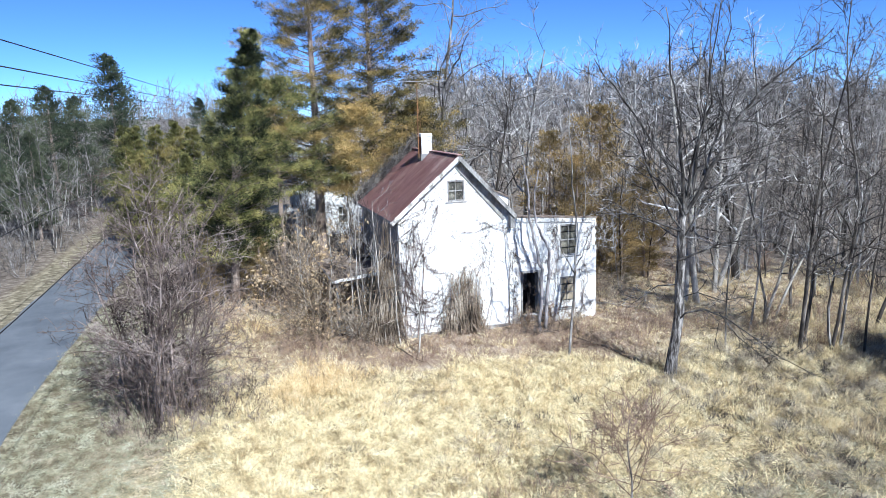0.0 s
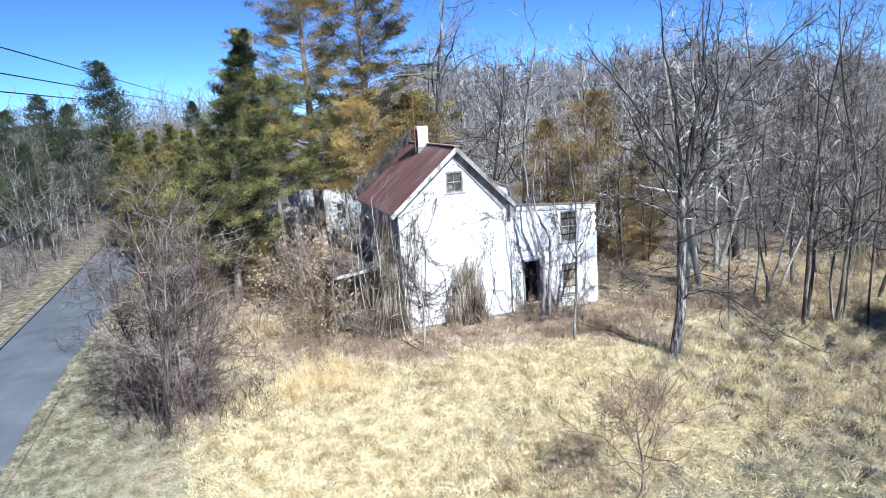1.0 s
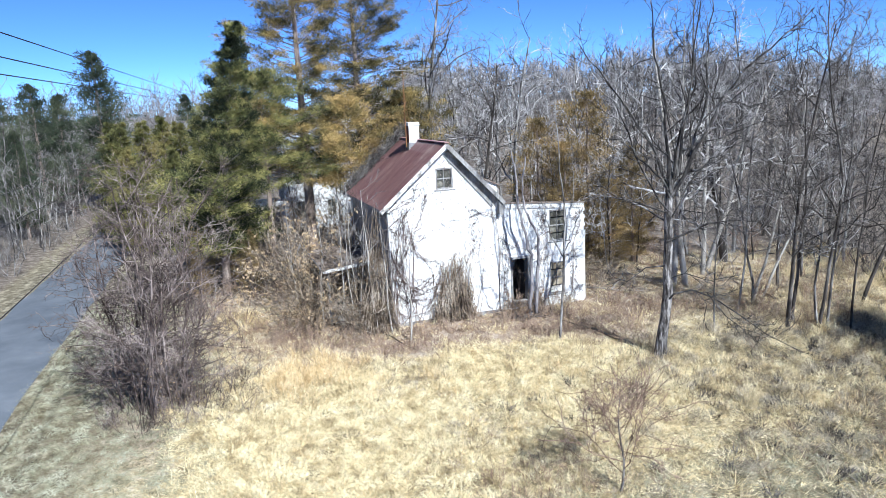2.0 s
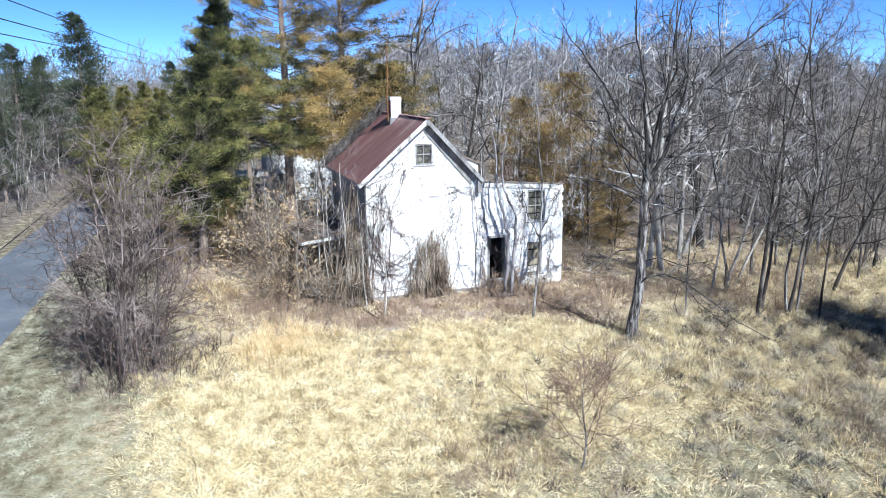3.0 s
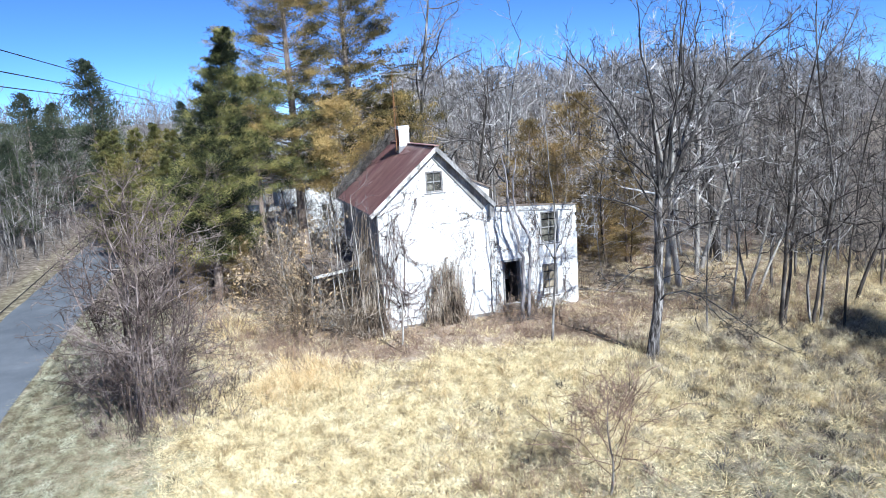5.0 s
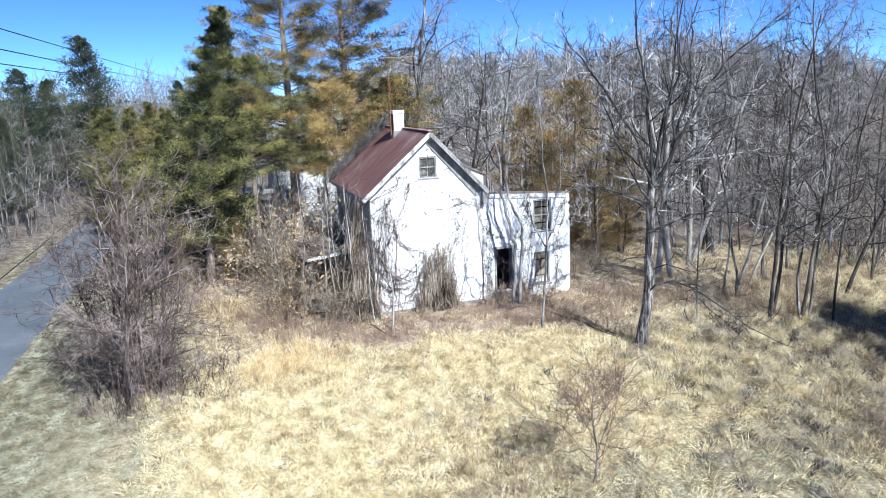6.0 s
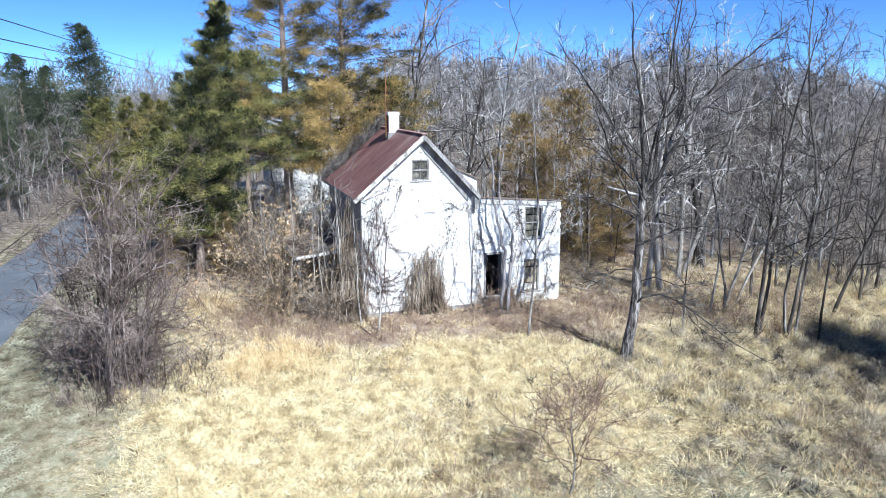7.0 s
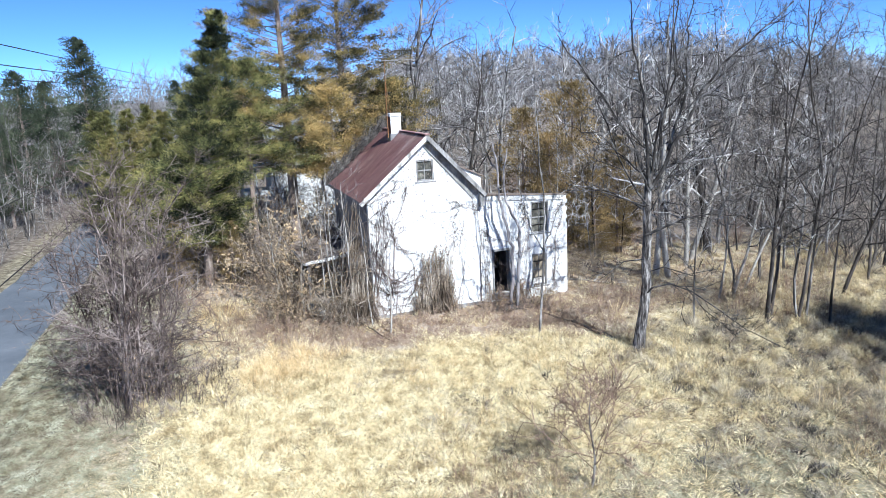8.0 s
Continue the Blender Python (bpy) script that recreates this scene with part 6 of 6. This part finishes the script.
    # mound of dead vine against the gable
    mound = thing("vine_mound", (-0.5, -0.4, 0.5), "tall mound of dead brown vine against the gable wall", "vine")
    g, lf = Geo(), Geo()
    for _ in range(190):
        x0 = rng.uniform(-1.5, 0.55)
        h = 3.5 * max(0.2, 1 - abs((x0 + 0.45) / 1.12) ** 3.4) * rng.uniform(0.35, 1.0)
        y0 = -0.1 - rng.uniform(0.05, 0.75) * (0.4 + 0.6 * rng.random())
        s = np.linspace(0, 1, 7)
        xs = x0 + (-0.42 - x0) * 0.2 * s + np.cumsum(rng.normal(0, 0.10, 7))
        ys = np.minimum(y0 * (1 - 0.75 * s) + np.cumsum(rng.normal(0, 0.03, 7)), -0.05)
        g.tube(np.column_stack([xs, ys, 0.45 + h * s - 0.25 * s**4 * rng.random()]), np.linspace(0.024, 0.008, 7), 4)
        m = 18
        q = rng.integers(0, 7, m)
        p = np.column_stack([xs[q], ys[q], 0.45 + h * s[q]])
        g.spikes(p, rng.normal(size=(m, 3)) * [0.8, 0.5, 0.9] + [0, -0.1, -0.2], rng.uniform(0.15, 0.5, m), 0.007)
        lf.kites(p[:8] + rng.normal(0, 0.1, (8, 3)) * [1, 0.3, 1] + [0, -0.08, 0], rng.normal(size=(8, 3)) + [0, 0, -0.8], rng.uniform(0.06, 0.14, 8), 0.06, rng)
    gpart("stem", g, TWIG_TAN, mound)["kind"] = "stuff"
    gpart("foliage", lf, surface("dead_leaf", [(0.3, (0.12, 0.09, 0.07)), (0.6, (0.27, 0.21, 0.165)), (0.75, (0.40, 0.33, 0.26))], 2, 12, 0.95, 0), mound, smooth=False)
    # dead creeper heaped along the rear verge of the roof
    top = thing("roof_creeper", (-2.4, 8.3, 7.6), "dark dead creeper heaped along the far roof edge", "vine")
    g = Geo()
    for _ in range(200):
        x0 = rng.uniform(-4.1, -0.6)
        p = np.array([x0, rng.uniform(7.4, 8.7), roof_z(x0) + 0.02])
        d = unit([rng.uniform(0.1, 0.9), rng.uniform(-0.5, 0.4), rng.uniform(0.2, 0.9)])
        s = np.linspace(0, 1, 6)[:, None]
        L = rng.uniform(0.6, 1.9)
        g.tube(p + d * L * s - np.array([0, 0, 0.7 * L]) * s**2 + rng.normal(0, 0.03, (6, 3)) + np.array([0, 0, 0.45]) * s, np.linspace(0.02, 0.007, 6), 4)
        m = 14
        g.spikes(p + d * L * rng.uniform(0, 0.8, (m, 1)), rng.normal(size=(m, 3)) + [0.2, 0, 0.4], rng.uniform(0.15, 0.6, m), 0.008)
    gpart("stem", g, BARK_DARK, top)["kind"] = "stuff"


def build_litter():
    """Fallen boughs and broken boards lying about, and a dark strip for the walnut's shadow."""
    rng = np.random.default_rng(71)

    def bough(a, b, r0, bark, label, twigs=18):
        a, b = np.array(a, float), np.array(b, float)
        s = np.linspace(0, 1, 8)[:, None]
        pts = a + (b - a) * s + rng.normal(0, 0.05, (8, 3))
        pts[:, 2] = ground_z(pts[:, 0], pts[:, 1]) + r0 + 0.10 * np.sin(s[:, 0] * 3.0) * (twigs > 10) * 0.6
        t = thing("fallen_bough", tuple(a), label, "branch", "fallen boughs")
        g = Geo()
        g.tube(pts, np.linspace(r0, r0 * 0.35, 8), 7)
        gpart("limb", g, bark, t)
        g = Geo()
        i = rng.integers(1, 8, twigs)
        g.spikes(pts[i], rng.normal(size=(twigs, 3)) + [0, 0, 0.7], rng.uniform(0.2, 0.9, twigs), 0.01)
        gpart("twig", g, bark, t)["kind"] = "stuff"

    bough((-4.5, 1.0, 0.6), (-3.5, -3.2, 0.4), 0.06, BARK_DARK, "dark fallen bough lying from the porch into the grass", 8)
    bough((2.6, -0.9, 0.6), (4.4, -1.6, 0.6), 0.05, TWIG_BROWN, "brown fallen bough heaped below the doorway")
    bough((2.2, -1.2, 0.6), (4.8, -0.8, 0.6), 0.04, BARK_DARK, "dark fallen bough heaped below the doorway")
    bough((3.0, -0.6, 0.6), (4.0, -2.2, 0.6), 0.045, TWIG_BROWN, "brown fallen bough heaped below the doorway")
    for _ in range(24):
        a = rng.uniform([1.9, -1.7, 0.6], [4.6, -0.45, 0.6])
        turn, ln = rng.uniform(0, 6.28), rng.uniform(0.8, 1.8)
        bough(a, a + [ln * math.cos(turn), 0.25 * ln * math.sin(turn) - 0.1, 0], rng.uniform(0.02, 0.045), [BARK_DARK, TWIG_BROWN][int(rng.integers(2))], "broken bough in the heap below the doorway", 22)
    # no log here: added dark limb that draws the walnut trunk's cast shadow
    bough((5.6, -6.7, 0.6), (4.2, -2.4, 0.6), 0.09, BARK_DARK, "dark strip laid along the walnut trunk's shadow in the brown grass", 30)
    bough((7.6, 2.0, 0.6), (10.4, -0.2, 0.6), 0.05, BARK_PALE, "pale fallen bough in the leaf litter")
    bough((9.0, 1.0, 0.6), (11.0, 3.2, 0.6), 0.05, BARK_PALE, "pale fallen bough in the leaf litter")
    bough((17.6, -2.6, 0.6), (21.0, -6.4, 0.6), 0.07, BARK_DARK, "dark fallen log at the wood's edge")
    bough((21.0, -1.0, 0.6), (23.6, -5.0, 0.6), 0.07, BARK_DARK, "dark fallen log at the wood's edge")
    bough((16.5, -5.8, 0.6), (19.5, -6.0, 0.6), 0.06, BARK_DARK, "dark fallen bough at the wood's edge", 40)


def build_wires():
    """The overhead line along the road; its poles stand out of sight."""
    wire, cable = "thin dark overhead power wire along the road", "black overhead cable slung beyond the thicket"
    rows = ((-13.3, 12.56, 0.011, wire), (-13.3, 12.17, 0.011, wire), (-13.3, 11.90, 0.010, wire), (-23.0, 7.0, 0.020, cable), (-22.0, 5.75, 0.022, cable), (-16.5, 6.1, 0.018, cable))
    ys = np.linspace(-60, 140, 81)
    for x0, z, r, label in rows:
        low = 0.12 * np.sin(0.11 * ys) if z < 10 else 0.0
        g = Geo()
        g.tube(np.column_stack([x0 + 0.057 * ys, ys, np.full(81, z) + low]), np.full(81, r), 5)
        ob = new("overhead_cable" if z < 10 else "power_wire", g.mesh("overhead_wire", WIRE))
        tagged(ob, label, "cable", "overhead line")


def build_grass():
    rng = np.random.default_rng(91)

    def grow(name, label, x, y, blades, length, width, spread, lay, lift, material, out=0.35, heap=0.0):
        n = len(x)
        cx, cy = np.repeat(x, blades), np.repeat(y, blades)
        m = len(cx)
        ox, oy = rng.normal(0, spread, m), rng.normal(0, spread, m)
        size = np.repeat(rng.uniform(0.6, 1.35, n), blades)
        swing = np.repeat(rng.uniform(0, 6.28, n), blades)
        px, py = cx + ox, cy + oy
        d = np.column_stack([ox / spread * out + lay * np.cos(swing) + rng.normal(0, 0.35, m), oy / spread * out + lay * np.sin(swing) + rng.normal(0, 0.35, m), lift * rng.uniform(0.35, 1.3, m)])
        g = Geo()
        g.kites(np.column_stack([px, py, ground_z(px, py) - 0.01 + heap * np.exp(-(ox**2 + oy**2) / (2 * spread**2)) * rng.random(m)]), d, length * size * rng.uniform(0.5, 1.3, m), width * rng.uniform(0.7, 1.4, m), rng, 0.5)
        me = g.mesh(name, material, False)
        tagged(new(name, me), label, "grass", kind="stuff")

    def allowed(x, y):
        house = (x > -6.6) & (x < 7.0) & (y > -0.05) & (y < 9)
        return ~house & (x > road_x(y) + 2.3)

    def spots(n, weight, region):
        out_x, out_y = [], []
        while sum(map(len, out_x)) < n:
            x, y = rng.uniform(region[0], region[1], 20000), rng.uniform(region[2], region[3], 20000)
            k = allowed(x, y) & (rng.random(20000) < weight(x, y))
            out_x.append(x[k]), out_y.append(y[k])
        return np.concatenate(out_x)[:n], np.concatenate(out_y)[:n]

    patch = lambda x, y: 0.5 + 0.5 * np.sin(0.7 * x + 2 * np.sin(0.31 * y)) * np.sin(0.6 * y + 1.7 * np.sin(0.4 * x))
    field = lambda x, y: smooth(-3.4, -5.4, y + 0.6 * np.sin(1.3 * x) + 2.0 * smooth(2.5, 4.5, x)) * smooth(10, 5, x + 0.5 * (y + 8)) * smooth(-14.5, -11, x) * (0.25 + 0.75 * smooth(-17, -12.5, y)) * (1 - 0.55 * smooth(-1, 5, x) * smooth(-10, -13, y)) + 0.05 * (x > -13) * (y > -12)
    right = lambda x, y: smooth(2, 8, x + 0.3 * (y + 12)) * (smooth(-4.8, -8, y) + 0.35 * smooth(8, 11, x) * smooth(4, -3, y)) + 0.02 * (x > -12)
    clumpy = lambda x, y: right(x, y) * (0.12 + smooth(0.42, 0.62, 0.5 + 0.5 * np.sin(3.1 * x + 2 * np.sin(1.7 * y)) * np.sin(2.9 * y + 2 * np.sin(1.9 * x))))
    west = lambda x, y: smooth(-10.5, -14, x) + 0.02
    near = (-19.5, 26, -22, 7)
    grow("dry_grass", "matted pale straw grass over the field", *spots(9500, field, near), 23, 0.27, 0.017, 0.20, 0.9, 0.5, STRAW, 0.3, 0.16)
    grow("thatch", "flattened brown thatch showing through the straw", *spots(900, lambda x, y: field(x, y) * patch(x, y) ** 3, near), 24, 0.24, 0.018, 0.20, 0.9, 0.5, TWIG_TAN, 0.3, 0.18)
    grow("straw_tufts", "upright pale straw tufts in the matted field", *spots(1300, field, near), 22, 0.42, 0.018, 0.10, 0.3, 1.0, STRAW, 0.6, 0.1)
    grow("dull_grass", "dull grey-brown tufted grass at the field's edge", *spots(900, clumpy, near), 26, 0.24, 0.016, 0.11, 0.2, 0.75, STRAW_DULL, 0.85)
    grow("mixed_grass", "pale straw stems among the duller grass", *spots(800, lambda x, y: clumpy(x, y) * (0.25 + smooth(-17.5, -13, y)), near), 26, 0.26, 0.016, 0.11, 0.2, 0.8, STRAW, 0.85)
    front = lambda x, y: smooth(-12.5, -16, y) * smooth(-10, -3, x) * (0.35 + 0.65 * patch(x, y))
    grow("dull_grass", "short grey-green winter grass between the straw tufts", *spots(2600, front, near), 24, 0.17, 0.015, 0.15, 0.6, 0.6, VERGE_GRASS, 0.4, 0.12)
    lumps = lambda x, y: smooth(1, 7, x + 0.3 * (y + 12)) * smooth(-7.0, -9.3, y - 0.6 * np.maximum(x - 6.5, 0)) + 0.12 * smooth(-6, -9, y) * smooth(-6, 2, x)
    grow("tussocks", "soft dull tawny grass tussocks with gaps between", *spots(330, lumps, near), 230, 0.30, 0.014, 0.22, 0.5, 0.8, STRAW_DULL, 0.6, 0.55)
    grow("tussocks", "soft pale straw tussocks with gaps between", *spots(260, lambda x, y: lumps(x, y) * smooth(-17, -12, y), near), 230, 0.30, 0.014, 0.22, 0.5, 0.8, STRAW, 0.6, 0.55)
    grow("dead_weeds", "dark brown dead weed clumps between the tussocks", *spots(520, lambda x, y: lumps(x, y) * (0.25 + smooth(-8, -13, y)), near), 48, 0.30, 0.03, 0.12, 0.1, 1.0, BARK_DARK, 0.5)
    grow("verge_grass", "short bleached verge grass beside the road", *spots(5200, west, (-19.5, -8, -16, 12)), 17, 0.17, 0.015, 0.17, 0.8, 0.5, VERGE_GRASS, 0.3, 0.1)
    gold = lambda x, y: (np.exp(-((x + 8.4) ** 2 / 3.6 + (y + 4.4) ** 2 / 2.2)) + 0.6 * np.exp(-((x + 10.6) ** 2 / 1.2 + (y - 3.8) ** 2 / 1.6)) + 0.35 * np.exp(-((x + 3.7) ** 2 + (y + 7.2) ** 2) / 0.5)
                         + 0.12 * np.exp(-((x - 1.6) ** 2 / 2 + (y + 7.6) ** 2 / 1.5)) + 0.02 * field(x, y) + 0.012 * right(x, y)) * 0.9
    grow("golden_tufts", "upright golden broomsedge tufts in the field", *spots(300, gold, near), 30, 0.68, 0.015, 0.13, 0.3, 1.2, STRAW_GOLD)
    tall = lambda x, y: 0.3 * right(x, y) + 0.02 * field(x, y)
    grow("tall_tufts", "upright tawny grass tufts in the field", *spots(560, tall, near), 28, 0.52, 0.013, 0.12, 0.2, 1.2, STRAW_DULL)
    weeds = lambda x, y: 0.4 * smooth(2.8, 0.8, np.abs(y + 2.4)) * smooth(13, 9, x) * smooth(-9, -6, x) + 0.1 * smooth(7, 8, x) * smooth(-6, -4, y) * smooth(8, 5, y) + 0.3 * np.exp(-((x + 3.2) ** 2 / 6 + (y + 15) ** 2 / 3)) + 0.6 * np.exp(-((x + 8.5) ** 2 / 6 + (y - 0.5) ** 2 / 5)) + 0.5 * right(x, y) * patch(x, y) ** 2 + 0.6 * np.exp(-((x - 3.9) ** 2 / 1.2 + (y + 4.4) ** 2 / 4))
    grow("dead_weeds", "brown dead weed stems among the grass", *spots(3600, weeds, near), 11, 0.42, 0.014, 0.14, 0.3, 0.9, TWIG_BROWN)
    leaves = lambda x, y: smooth(-5, -1.5, y) * smooth(24, 12, y) * smooth(24, 14, np.abs(x))
    x, y = spots(14000, leaves, (-14, 24, -6, 16))
    g = Geo()
    g.kites(np.column_stack([x, y, ground_z(x, y) + 0.015]), rng.normal(size=(len(x), 3)) * [1, 1, 0.25], rng.uniform(0.08, 0.18, len(x)), 0.09, rng)
    tagged(new("fallen_leaves", g.mesh("fallen_leaves", DRY_LEAF, False)), "scattered fallen brown leaves around the house", "leaves", kind="stuff")


build_thickets()
build_wing_trees()
build_vines()
build_litter()
build_wires()
build_grass()
